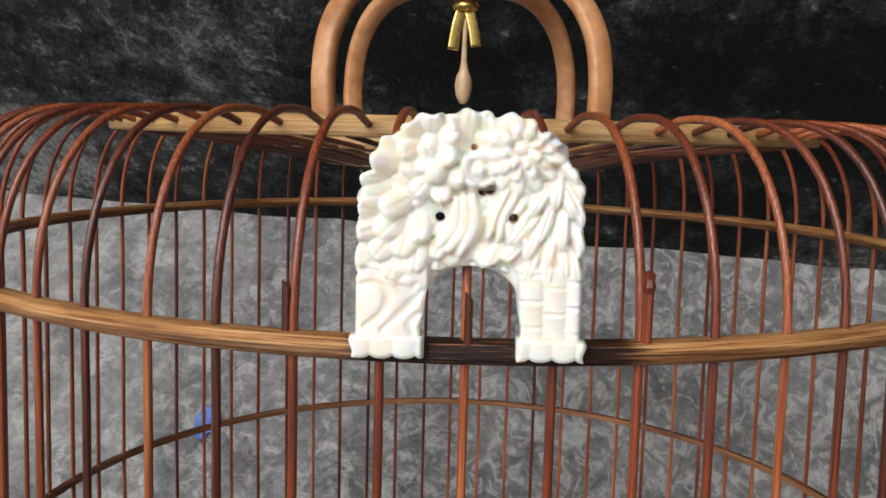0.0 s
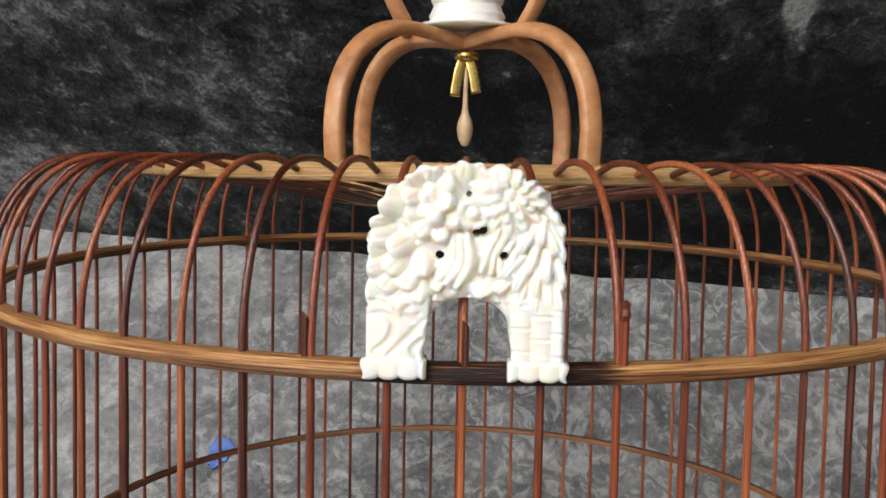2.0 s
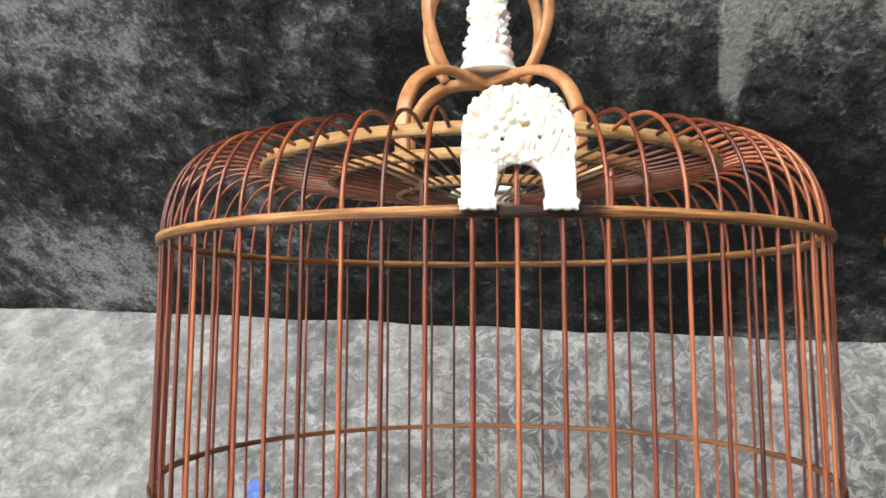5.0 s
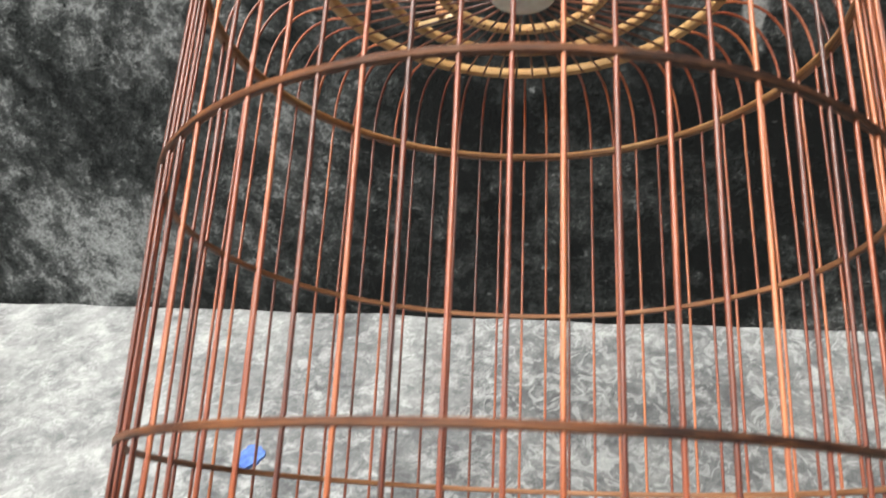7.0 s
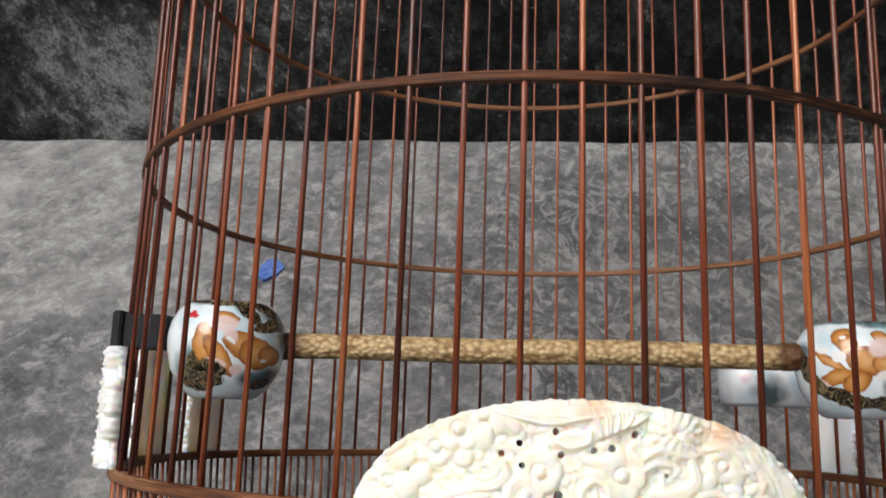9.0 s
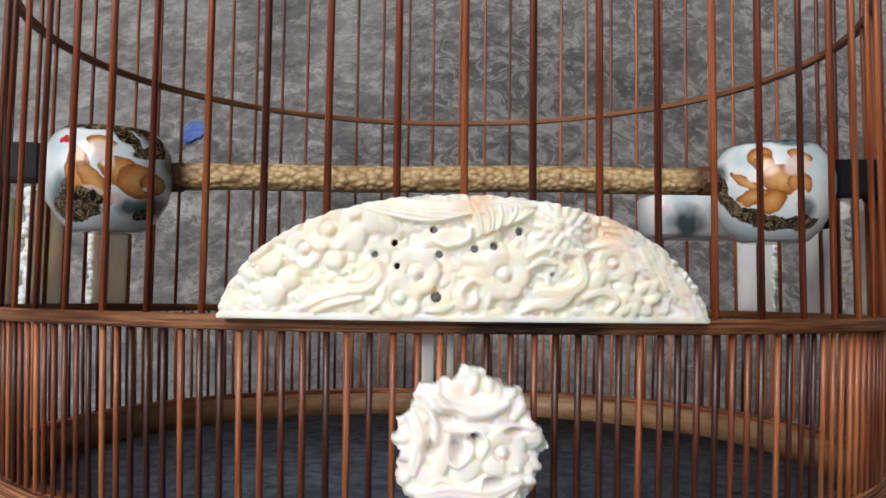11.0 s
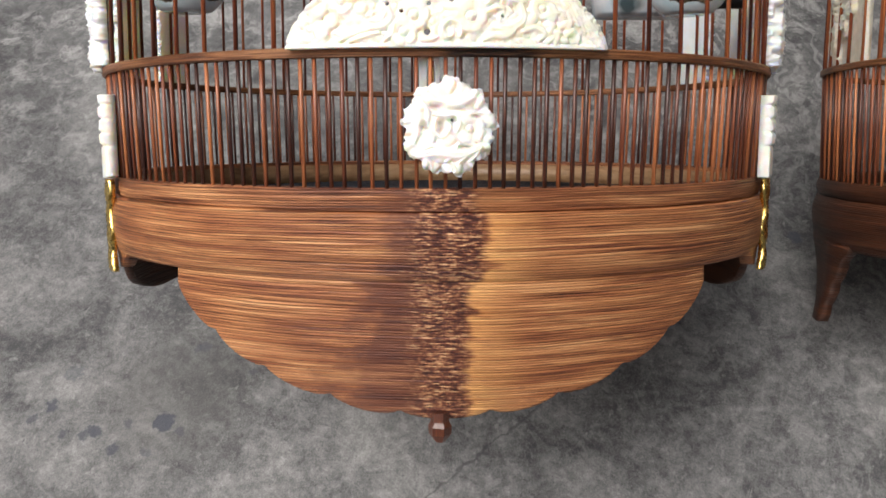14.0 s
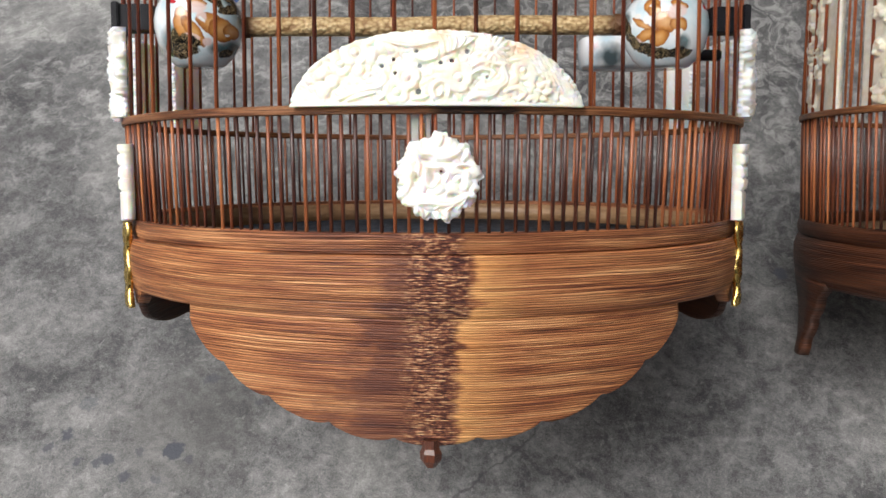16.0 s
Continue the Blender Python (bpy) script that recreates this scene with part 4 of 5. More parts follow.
def handle(cage):
    low = curve_through([(0.0425, -0.0410, 0.0325), (0.0430, -0.0415, 0.0450), (0.0432, -0.0415, 0.0560), (0.0416, -0.0400, 0.0680), (0.0372, -0.0350, 0.0785), (0.0300, -0.0275, 0.0858), (0.0215, -0.0190, 0.0888),
                         (0.0130, -0.0105, 0.0886), (0.0060, -0.0050, 0.0874), (0.0008, -0.0006, 0.0864)])
    high = curve_through([(0.0215, -0.0120, 0.0905), (0.0262, -0.0165, 0.0990), (0.0300, -0.0205, 0.1100), (0.0312, -0.0220, 0.1220), (0.0288, -0.0200, 0.1350), (0.0225, -0.0150, 0.1460), (0.0120, -0.0080, 0.1550), (0.0010, -0.0008, 0.1585)])
    for mx in (1, -1):
        for my in (1, -1):
            for key, path, w, th in (("low", low, 0.0076, 0.0052), ("high", high, 0.0060, 0.0042)):
                pts = [(p.x * mx * 1.02 - 0.0010, p.y * my, 0.0315 + (p.z - 0.0325) * 1.07) for p in path]
                v, f = strap(pts, w, th, (mx * 0.9, my * 0.45, 0.25))
                part("handle_strip", mesh_of("handle_strip", v, f, HANDLE), cage, "smooth orange-tan bent bamboo strip")
    # carved turret between the upper strips
    prof = [(0.0005, 0.0900), (0.0186, 0.0900), (0.0192, 0.0904), (0.0190, 0.0911), (0.0150, 0.0914), (0.0147, 0.0922), (0.0142, 0.0940), (0.0145, 0.0944), (0.0145, 0.0951), (0.0141, 0.0955), (0.0131, 0.0982), (0.0128, 0.0990),
            (0.0134, 0.0994), (0.0140, 0.1002), (0.0141, 0.1016), (0.0136, 0.1026), (0.0122, 0.1032), (0.0117, 0.1044)]
    foot = len(prof)
    steps = 110
    for k in range(steps + 1):
        t = k / steps
        prof.append((0.0124 + 0.0010 * math.sin(t * math.pi * 5.0) * (1 - 0.4 * t) - 0.0018 * t, 0.1046 + 0.0384 * t))
    prof += [(0.006, 0.1440), (0.0005, 0.1455)]
    prof = [(r, z + 0.0042) for r, z in prof]

    def knobs(a, j):
        if j < 5:
            return 1.0
        if j < foot:
            return 1.0 + (0.025 * max(0.0, math.cos(a * 20)) if 7 <= j <= 9 else 0.012 * math.cos(a * 14))
        p = Vector((math.cos(a) * 3.4, math.sin(a) * 3.4, j * 0.085))
        d = noise.voronoi(p)[0][0]
        return 1.10 - 0.36 * min(1.0, d * 1.35) ** 1.3 + 0.05 * noise.noise(p * 4)
    part("turret", mesh_of("turret", *lathe(prof, 110, wobble=knobs), BONE_WHITE), cage, "white carved bone turret with pierced leaves")
    # brass cotter and its hanging drop
    cap = part("cotter", mesh_of("cotter", *lathe([(r, 0.0325 + (z - 0.0325) * 1.05) for r, z in [(0.0003, 0.0832), (0.0042, 0.0830), (0.0048, 0.0820), (0.0046, 0.0806), (0.0030, 0.0796), (0.0003, 0.0792)]], 24), BRASS), cage, "brass cotter with two bent tongues")
    for sx in (-1, 1):
        pts = curve_through([(0.0010 * sx, -0.0008, 0.0838), (0.0022 * sx, -0.0014, 0.0800), (0.0033 * sx, -0.0018, 0.0752), (0.0042 * sx, -0.0020, 0.0690 + 0.0006 * sx)])
        part("tongue", mesh_of("tongue", *strap(pts, 0.0040, 0.0008, (1, 0.15, 0.2 * sx)), BRASS), cap)
    part("drop", mesh_of("drop", *lathe([(r, 0.0325 + (z - 0.0325) * 1.05) for r, z in [(0.0004, 0.0485), (0.0014, 0.0489), (0.0026, 0.0512), (0.0032, 0.0545), (0.0028, 0.0578), (0.0016, 0.0602), (0.0011, 0.0630), (0.0009, 0.0700), (0.0010, 0.0800)]], 16), FRUIT), cap, "turned wooden drop")


def door_stubs(cage):
    """Short guide pegs, cut aslant, beside three bars on the top hoop."""
    for k, side, long, r, ahead in ((-2, -0.0085, 0.0112, 0.00088, 0.0), (2, 0.0042, 0.0148, 0.00105, 0.0012), (0, 0.0012, 0.0110, 0.00082, 0.0016)):
        a = k * STEP + side
        p = Vector(((0.1684 + ahead) * math.sin(a), -(0.1684 + ahead) * math.cos(a), 0.0))
        v, f = tube([p + Vector((0, 0, z)) for z in (0.0004, long * 0.3, long * 0.6, long * 0.84)], [r, r * 0.97, r, r * 0.96], 8)
        for q in v[-8:]:
            q.z += 1.1 * ((p - q).x + r) * (1 if k != 2 else 0.35)
        part("guide_peg", mesh_of("guide_peg", v, f, BAR, False), cage)
        if k == 2:
            burr = p + Vector((0, -0.0003, long * 0.88))
            v, f = tube([burr + Vector((0, 0, z)) for z in (-0.0022, -0.0010, 0.0003, 0.0014, 0.0020)], [0.0009, 0.00125, 0.0010, 0.00115, 0.0004], 7)
            part("burr", mesh_of("burr", v, f, BAR, False), cage)


def rounded_arch(U, V):
    """Signed distance, roughly, to the arch-shaped plaque: a squared crown with leaf tips, two legs on lobed feet."""
    up = np.maximum(V - 0.0215, 0)
    outer = ((np.abs(U) / 0.0194) ** 2.6 + (up / 0.0212) ** 2.6 + 1e-12) ** (1 / 2.6) * 0.0194 - 0.0194
    outer = np.where(V > 0.0215, outer, np.abs(U) - 0.0196)
    a = np.arctan2(V - 0.016, U * 0.95)
    tips = np.abs(np.sin(a * 10.5 + 0.6)) ** 0.5 * 0.0011 - 0.0006 + 0.0003 * np.sin(a * 47 + 1)
    side = 0.0007 * np.abs(np.sin(V * 620 + np.where(U > 0, 1.0, 0.2))) ** 0.4 - 0.0005
    outer = outer + np.where(V > 0.027, -tips, np.where(V > 0.0140, -side, 0.0))
    foot = np.where(V < 0.0040, 0.0007 * np.abs(np.sin(U * 790 + 0.9)) ** 0.5, 0.0)
    outer = np.where(V < 0.0040, np.abs(U) - 0.0204 + 0.0003 * np.sin(V * 1500), outer)
    outer = np.maximum(outer, -V + 0.0007 - foot)
    x = U - 0.0005
    arch = (((np.abs(x) / 0.0086) ** 2.5 + (np.maximum(V - 0.0050, 0) / 0.0116) ** 2.5 + 1e-12) ** (1 / 2.5)) * 0.0086 - 0.0086
    arch = arch + np.where(V < 0.0040, 0.0005, 0.0002 * np.sin(V * 900))
    return np.maximum(outer, -arch)


def arch_plaque(cage):
    spots = ((-0.0053, 0.0248, 0.00088), (0.0074, 0.0250, 0.00088), (0.0020, 0.0294, 0.00085), (0.0032, 0.0298, 0.00095), (0.0003, 0.0370, 0.0006))

    def inside(U, V):
        return np.maximum(rounded_arch(U, V), holes(U, V, spots))

    def height(U, V):
        f = []

        def leaf(x, z, n, w, a, top, vein=0.00025, cup=0.0004, tilt=0.0018):
            """A flat, sharp-edged petal with a shallow fold along its middle."""
            fold = np.exp(-(((U - x) * math.sin(a) - (V - z) * math.cos(a)) / 0.00025) ** 2)
            f.append(puff(U, V, (x, z), n, w, a, 0.0012, top, cup, tilt, 0.42) - vein * fold)
        # scales of broad petals down one shoulder, each row over the next
        for k, (x, z, n, w, a) in enumerate(((-0.0182, 0.0180, 0.0024, 0.0021, 3.7), (-0.0130, 0.0166, 0.0030, 0.0024, 4.3), (-0.0092, 0.0184, 0.0032, 0.0022, 4.6), (-0.0150, 0.0196, 0.0027, 0.0025, 4.0), (-0.0172, 0.0226, 0.0028, 0.0023, 3.4), (-0.0112, 0.0206, 0.0030, 0.0025, 4.4),
                                            (-0.0137, 0.0234, 0.0029, 0.0027, 3.9), (-0.0088, 0.0232, 0.0028, 0.0022, 4.8), (-0.0182, 0.0262, 0.0026, 0.0024, 3.1), (-0.0160, 0.0284, 0.0032, 0.0025, 3.2), (-0.0128, 0.0270, 0.0031, 0.0026, 3.6), (-0.0172, 0.0316, 0.0028, 0.0021, 3.0), (-0.0150, 0.0344, 0.0032, 0.0023, 2.8))):
            leaf(x, z, n, w, a, 0.0036 + 0.00013 * k)
        # the crown's edge
        for k, (x, z, n, w, a) in enumerate(((-0.0142, 0.0372, 0.0030, 0.0020, 2.5), (-0.0118, 0.0392, 0.0030, 0.0019, 2.2), (-0.0088, 0.0412, 0.0027, 0.0019, 1.9), (-0.0058, 0.0418, 0.0027, 0.0017, 1.6), (-0.0028, 0.0408, 0.0026, 0.0016, 2.1), (-0.0008, 0.0408, 0.0032, 0.0022, 1.4),
                                            (0.0026, 0.0412, 0.0030, 0.0021, 1.7), (0.0052, 0.0412, 0.0028, 0.0019, 1.2), (0.0026, 0.0378, 0.0030, 0.0018, 0.5), (-0.0022, 0.0378, 0.0022, 0.0015, 2.4))):
            leaf(x, z, n, w, a, 0.0042 + 0.0003 * (k % 3))
        f += [blossom(U, V, (-0.0013 + 0.0026, 0.0332), 0.0034, 5, 0.0052, 0.2, 0.42)]
        # two blooms of tilted petals, one open, one round a bead
        for (cx, cz), n, r, top, turn, lean in (((-0.0074, 0.0376), 6, 0.0054, 0.0056, 0.4, 0.0022), ((-0.0064, 0.0326), 6, 0.0054, 0.0050, 0.85, 0.0014)):
            for k in range(n):
                a = turn + 2 * math.pi * k / n
                leaf(cx + 0.60 * r * math.cos(a), cz + 0.60 * r * math.sin(a), 0.44 * r, 0.40 * r, a, top + 0.0003 * (k % 2), 0.0003, 0.0005, lean)
        f.append(puff(U, V, (-0.0064, 0.0326), 0.0021, 0.0020, 0.0, 0.0040, 0.0062))
        f.append(puff(U, V, (-0.0074, 0.0378), 0.0015, 0.0014, 0.0, 0.0026, 0.0040))
        # a spiky chrysanthemum
        for n, r, z, turn, w in ((14, 0.0080, 0.0042, 0.2, 0.0012), (11, 0.0060, 0.0050, 0.0, 0.0012), (8, 0.0040, 0.0057, 0.3, 0.0010)):
            for k in range(n):
                a = turn + 2 * math.pi * k / n
                leaf(0.0082 + 0.62 * r * math.cos(a), 0.0370 + 0.62 * r * math.sin(a), 0.40 * r, w * (1.15 if k % 2 else 0.9), a, z + 0.0003 * (k % 2), 0.0003, 0.0002, 0.0012)
        f.append(puff(U, V, (0.0082, 0.0370), 0.0013, 0.0012, 0.0, 0.003, 0.0050))
        # curled sprays round the drilled holes
        for k in range(3):
            f.append(strand(U, V, ((0.0002 - 0.0014 * k, 0.0286 - 0.0003 * k), (0.0006 - 0.0018 * k, 0.0235), (-0.0018 - 0.0018 * k, 0.0188 + 0.0007 * k)), 0.0015, 0.0016, 0.0044 - 0.0002 * k, 0.0003))
        for k in range(5):
            f.append(strand(U, V, ((0.0062 + 0.0013 * k, 0.0300 - 0.0012 * k), (0.0044 + 0.0012 * k, 0.0262 - 0.0010 * k), (0.0030 + 0.0018 * k, 0.0218 - 0.0004 * k)), 0.0011, 0.0016, 0.0045 - 0.0001 * k, 0.0003))
        f.append(puff(U, V, (0.0062, 0.0292), 0.0026, 0.0017, 1.0, 0.0018, 0.0040, 0.0008, 0.0006, 0.34))
        for x, z, a in ((-0.0052, 0.0200, 4.4), (0.0022, 0.0186, 5.0), (0.0048, 0.0190, 4.0)):
            leaf(x, z, 0.0026, 0.0015, a, 0.0033)
        # long drooping willow leaves
        for k, (x, z, a, n) in enumerate(((0.0082, 0.0200, 3.95, 0.0036), (0.0108, 0.0176, 4.36, 0.0040), (0.0136, 0.0172, 4.62, 0.0040), (0.0180, 0.0176, 4.95, 0.0036), (0.0160, 0.0188, 4.85, 0.0042), (0.0138, 0.0206, 4.58, 0.0044), (0.0112, 0.0218, 4.28, 0.0046), (0.0186, 0.0218, 5.0, 0.0038),
                                           (0.0092, 0.0236, 4.05, 0.0042), (0.0130, 0.0250, 4.40, 0.0044), (0.0158, 0.0238, 4.70, 0.0046), (0.0186, 0.0262, 5.1, 0.0036), (0.0164, 0.0282, 5.2, 0.0036), (0.0118, 0.0284, 4.2, 0.0036), (0.0146, 0.0300, 4.6, 0.0034), (0.0182, 0.0306, 5.2, 0.0032), (0.0166, 0.0334, 5.4, 0.0034))):
            leaf(x, z, n, 0.00125, a, 0.0036 + 0.00009 * k, 0.0005, 0.0, 0.0012)
        # the legs: a smooth trunk with shallow cut scrolls, and jointed canes, each on a lobed foot
        left, right = (U < -0.0070) & (V < 0.0165), (U > 0.0078) & (V < 0.0165)
        trunk = 0.0032 + 0.0005 * np.cos((U + 0.0138) * 190)
        for path in (((-0.0190, 0.0128), (-0.0160, 0.0132), (-0.0140, 0.0112), (-0.0150, 0.0080), (-0.0180, 0.0056)), ((-0.0082, 0.0120), (-0.0110, 0.0088), (-0.0150, 0.0050)), ((-0.0122, 0.0128), (-0.0100, 0.0122), (-0.0092, 0.0132)), ((-0.0086, 0.0080), (-0.0102, 0.0062), (-0.0096, 0.0046)), ((-0.0185, 0.0160), (-0.0150, 0.0148), (-0.0110, 0.0146))):
            trunk = trunk - 0.35 * strand(U, V, path, 0.0010, 0.0, 0.0016)
        f.append(np.where(left, trunk, 0))
        for x, w, n in ((0.0109, 0.0023, 0.0008), (0.0150, 0.0022, 0.0030), (0.0186, 0.0018, 0.0018)):
            joint = np.abs(np.mod(V + n, 0.0046) - 0.0023)
            cane = 0.0027 + 0.0009 * np.sqrt(np.clip(1 - np.abs((U - x) / w) ** 2.6, 0, 1)) - 0.0005 * np.exp(-(joint / 0.00022) ** 2) + 0.0002 * np.exp(-((joint - 0.0006) / 0.0003) ** 2)
            f.append(np.where(right & (np.abs(U - x) < w), cane, 0))
        f.append(np.where((np.abs(U) > 0.0080) & (V < 0.0038), 0.0040 + 0.0004 * np.abs(np.sin(U * 790 + 0.9)) ** 0.6, 0))
        f.append(np.where(V > 0.0155, heap(U, V, 3, 0.0016, 0.0006, 0.0026), 0))
        rim = inside(U, V)
        return stacked(U, V, 0.0010, *f) - 0.0005 * smooth_step(1 + rim / 0.0006)
    me = relief("arch_plaque", BONE, -0.0215, 0.0215, -0.001, 0.0445, 0.00022, inside, height, 0.0016, on_front(-0.1706, -0.0006), 1)
    part("arch_plaque", me, cage, "cream carved bone arch plaque with flowers and bamboo")


def moon_plaque(cage):
    spots = ((-0.0207, 0.0152, 0.00085), (-0.0162, 0.0178, 0.00085), (-0.0155, 0.0125, 0.0008), (-0.0073, 0.0209, 0.0009), (-0.0060, 0.0153, 0.0009), (0.0020, 0.0166, 0.0009), (0.0064, 0.0173, 0.0010), (0.0122, 0.0208, 0.0010),
             (-0.0066, 0.0055, 0.0012), (0.0200, 0.0110, 0.0006), (-0.0440, 0.0102, 0.0005))

    def inside(U, V):
        w = np.where(U < 0, 0.0584, 0.0600)
        top = V - 0.0290 * np.clip(1 - np.abs(U / w) ** 2.15, 0, 1) ** 0.55 + 0.00016 * np.sin(U * 900) + 0.00010 * np.sin(U * 2300)
        return np.maximum(np.maximum(top * 0.8, -V), holes(U, V, spots))

    def height(U, V):
        f = [blossom(U, V, (-0.0311, 0.0207), 0.0056, 5, 0.0038, 0.3, 0.3), blossom(U, V, (-0.0368, 0.0161), 0.0048, 5, 0.0034, 1.0, 0.3), blossom(U, V, (-0.0112, 0.0110), 0.0056, 6, 0.0036, 0.1, 0.3), blossom(U, V, (0.0088, 0.0108), 0.0062, 6, 0.0038, 0.9, 0.27),
             blossom(U, V, (-0.0148, 0.0052), 0.0052, 5, 0.0037, 0.5, 0.3), blossom(U, V, (0.0343, 0.0138), 0.0042, 6, 0.0036, 0.5, 0.3)]
        for x, z, a, w, t in ((-0.0298, 0.0138, 0.0026, 0.0024, 0.0), (-0.0450, 0.0128, 0.0034, 0.0024, 0.5), (-0.0408, 0.0092, 0.0031, 0.0028, 0.2), (-0.0442, 0.0058, 0.0034, 0.0030, 0.9), (-0.0480, 0.0160, 0.0036, 0.0020, 0.6), (-0.0252, 0.0190, 0.0036, 0.0028, 1.4), (-0.0212, 0.0232, 0.0036, 0.0024, 1.9),
                              (-0.0258, 0.0246, 0.0034, 0.0018, 0.3), (-0.0405, 0.0205, 0.0036, 0.0018, 0.8), (-0.0178, 0.0226, 0.0032, 0.0018, 2.2), (0.0022, 0.0112, 0.0034, 0.0016, 0.1), (0.0018, 0.0138, 0.0030, 0.0015, -0.3), (0.0302, 0.0095, 0.0030, 0.0020, 0.8), (0.0378, 0.0108, 0.0028, 0.0022, 1.2)):
            f.append(puff(U, V, (x, z), a, w, t, 0.0018, 0.0035, 0.0003, 0.0003))
        # a spiral rose and heaped leaves
        f.append(strand(U, V, ((0.0052, 0.0038), (0.0052, 0.0078), (0.0016, 0.0094), (-0.0012, 0.0066), (0.0002, 0.0036), (0.0024, 0.0046), (0.0022, 0.0064)), 0.0014, 0.0014, 0.0037))
        f.append(rose_heads(U, V, (0.0222, 0.0215), ((15, 0.0066, 0.0033, 0.1), (11, 0.0046, 0.0038, 0.3), (7, 0.0026, 0.0041, 0.0)), 0.0009))
        # a phoenix: head, neck, and a wing of long feathers swept under the crown
        f += [puff(U, V, (-0.0036, 0.0192), 0.0042, 0.0020, 0.12, 0.0020, 0.0040, 0.0010), strand(U, V, ((-0.0075, 0.0184), (-0.0040, 0.0172), (0.0004, 0.0186), (0.0010, 0.0212)), 0.0010, 0.0018, 0.0038)]
        for k in range(6):
            f.append(strand(U, V, ((-0.0245 + 0.0012 * k, 0.0262 + 0.0004 * k), (-0.0165 + 0.0020 * k, 0.0240 + 0.0006 * k), (-0.0080 + 0.0030 * k, 0.0228 + 0.0009 * k), (0.0010 + 0.0030 * k, 0.0246 + 0.0004 * k)), 0.00075, 0.0012, 0.0037 - 0.0001 * k))
        for k in range(13):
            f.append(strand(U, V, ((0.0004 + 0.0012 * k, 0.0268 - 0.0001 * k), (0.0020 + 0.0010 * k, 0.0236 + 0.0001 * k), (0.0030 + 0.0007 * k, 0.0194 + 0.0003 * k)), 0.00062, 0.0022, 0.0036 + 0.0004 * math.sin(k * 2.3)))
        # a coiled ribbon with long leaves
        for path, w in ((((0.0140, 0.0150), (0.0185, 0.0172), (0.0250, 0.0160), (0.0282, 0.0165)), 0.0012), (((0.0138, 0.0120), (0.0172, 0.0140), (0.0205, 0.0134)), 0.0011), (((0.0262, 0.0150), (0.0272, 0.0100), (0.0232, 0.0070), (0.0165, 0.0068)), 0.0020),
                        (((0.0255, 0.0080), (0.0215, 0.0042), (0.0150, 0.0040)), 0.0016), (((0.0130, 0.0024), (0.0175, 0.0044), (0.0235, 0.0058)), 0.0012), (((0.0275, 0.0058), (0.0318, 0.0072), (0.0352, 0.0052), (0.0330, 0.0026)), 0.0014), (((0.0300, 0.0176), (0.0350, 0.0182), (0.0390, 0.0160)), 0.0012),
                        (((-0.0375, 0.0024), (-0.0320, 0.0052), (-0.0270, 0.0060)), 0.0013), (((-0.0340, 0.0020), (-0.0290, 0.0040), (-0.0235, 0.0050)), 0.0013), (((-0.0290, 0.0070), (-0.0232, 0.0072), (-0.0196, 0.0098), (-0.0200, 0.0130)), 0.0018), (((-0.0262, 0.0092), (-0.0225, 0.0096), (-0.0208, 0.0122)), 0.0012),
                        (((-0.0215, 0.0024), (-0.0190, 0.0048), (-0.0180, 0.0080)), 0.0012), (((-0.0085, 0.0024), (-0.0055, 0.0028), (-0.0030, 0.0036)), 0.0013)):
            f.append(strand(U, V, path, w, 0.0016, 0.0036, 0.0004))
        # heaped small leaves and tail feathers at the far end
        for k in range(9):
            x, z = 0.0372 + 0.0024 * (k % 4), 0.0030 + 0.0026 * (k // 3)
            f.append(puff(U, V, (x, z), 0.0026, 0.0014, 0.5 + 0.8 * math.sin(k * 2.1), 0.0016, 0.0033 + 0.0002 * (k % 2), 0.0002, 0.0003))
        rng = random.Random(31)
        for k in range(9):
            for n in range(9):
                t, o = n / 8, 0.0019 * k
                x, z = 0.0330 + 0.4 * o + 0.0215 * t, 0.0240 - 0.75 * o - 0.0060 * t - 0.0105 * t * t
                f.append(puff(U, V, (x, z), 0.0021, 0.00085, -0.40 - 0.75 * t + rng.uniform(-0.25, 0.25), 0.0016, 0.0031 + rng.uniform(0.0, 0.0006), 0.0002, 0.0004))
        f.append(np.where(V > 0.0014, heap(U, V, 11, 0.0017, 0.0010, 0.0027), 0))
        f.append(np.where(V < 0.0014, 0.0026, 0))
        return stacked(U, V, 0.0010, *f)
    me = relief("moon_plaque", BONE_MOON, -0.0620, 0.0620, -0.0004, 0.0305, 0.00026, inside, height, 0.0012, on_cylinder(0.1752, -0.3487), 1)
    part("moon_plaque", me, cage, "cream carved bone half-moon plaque with an orange stain")


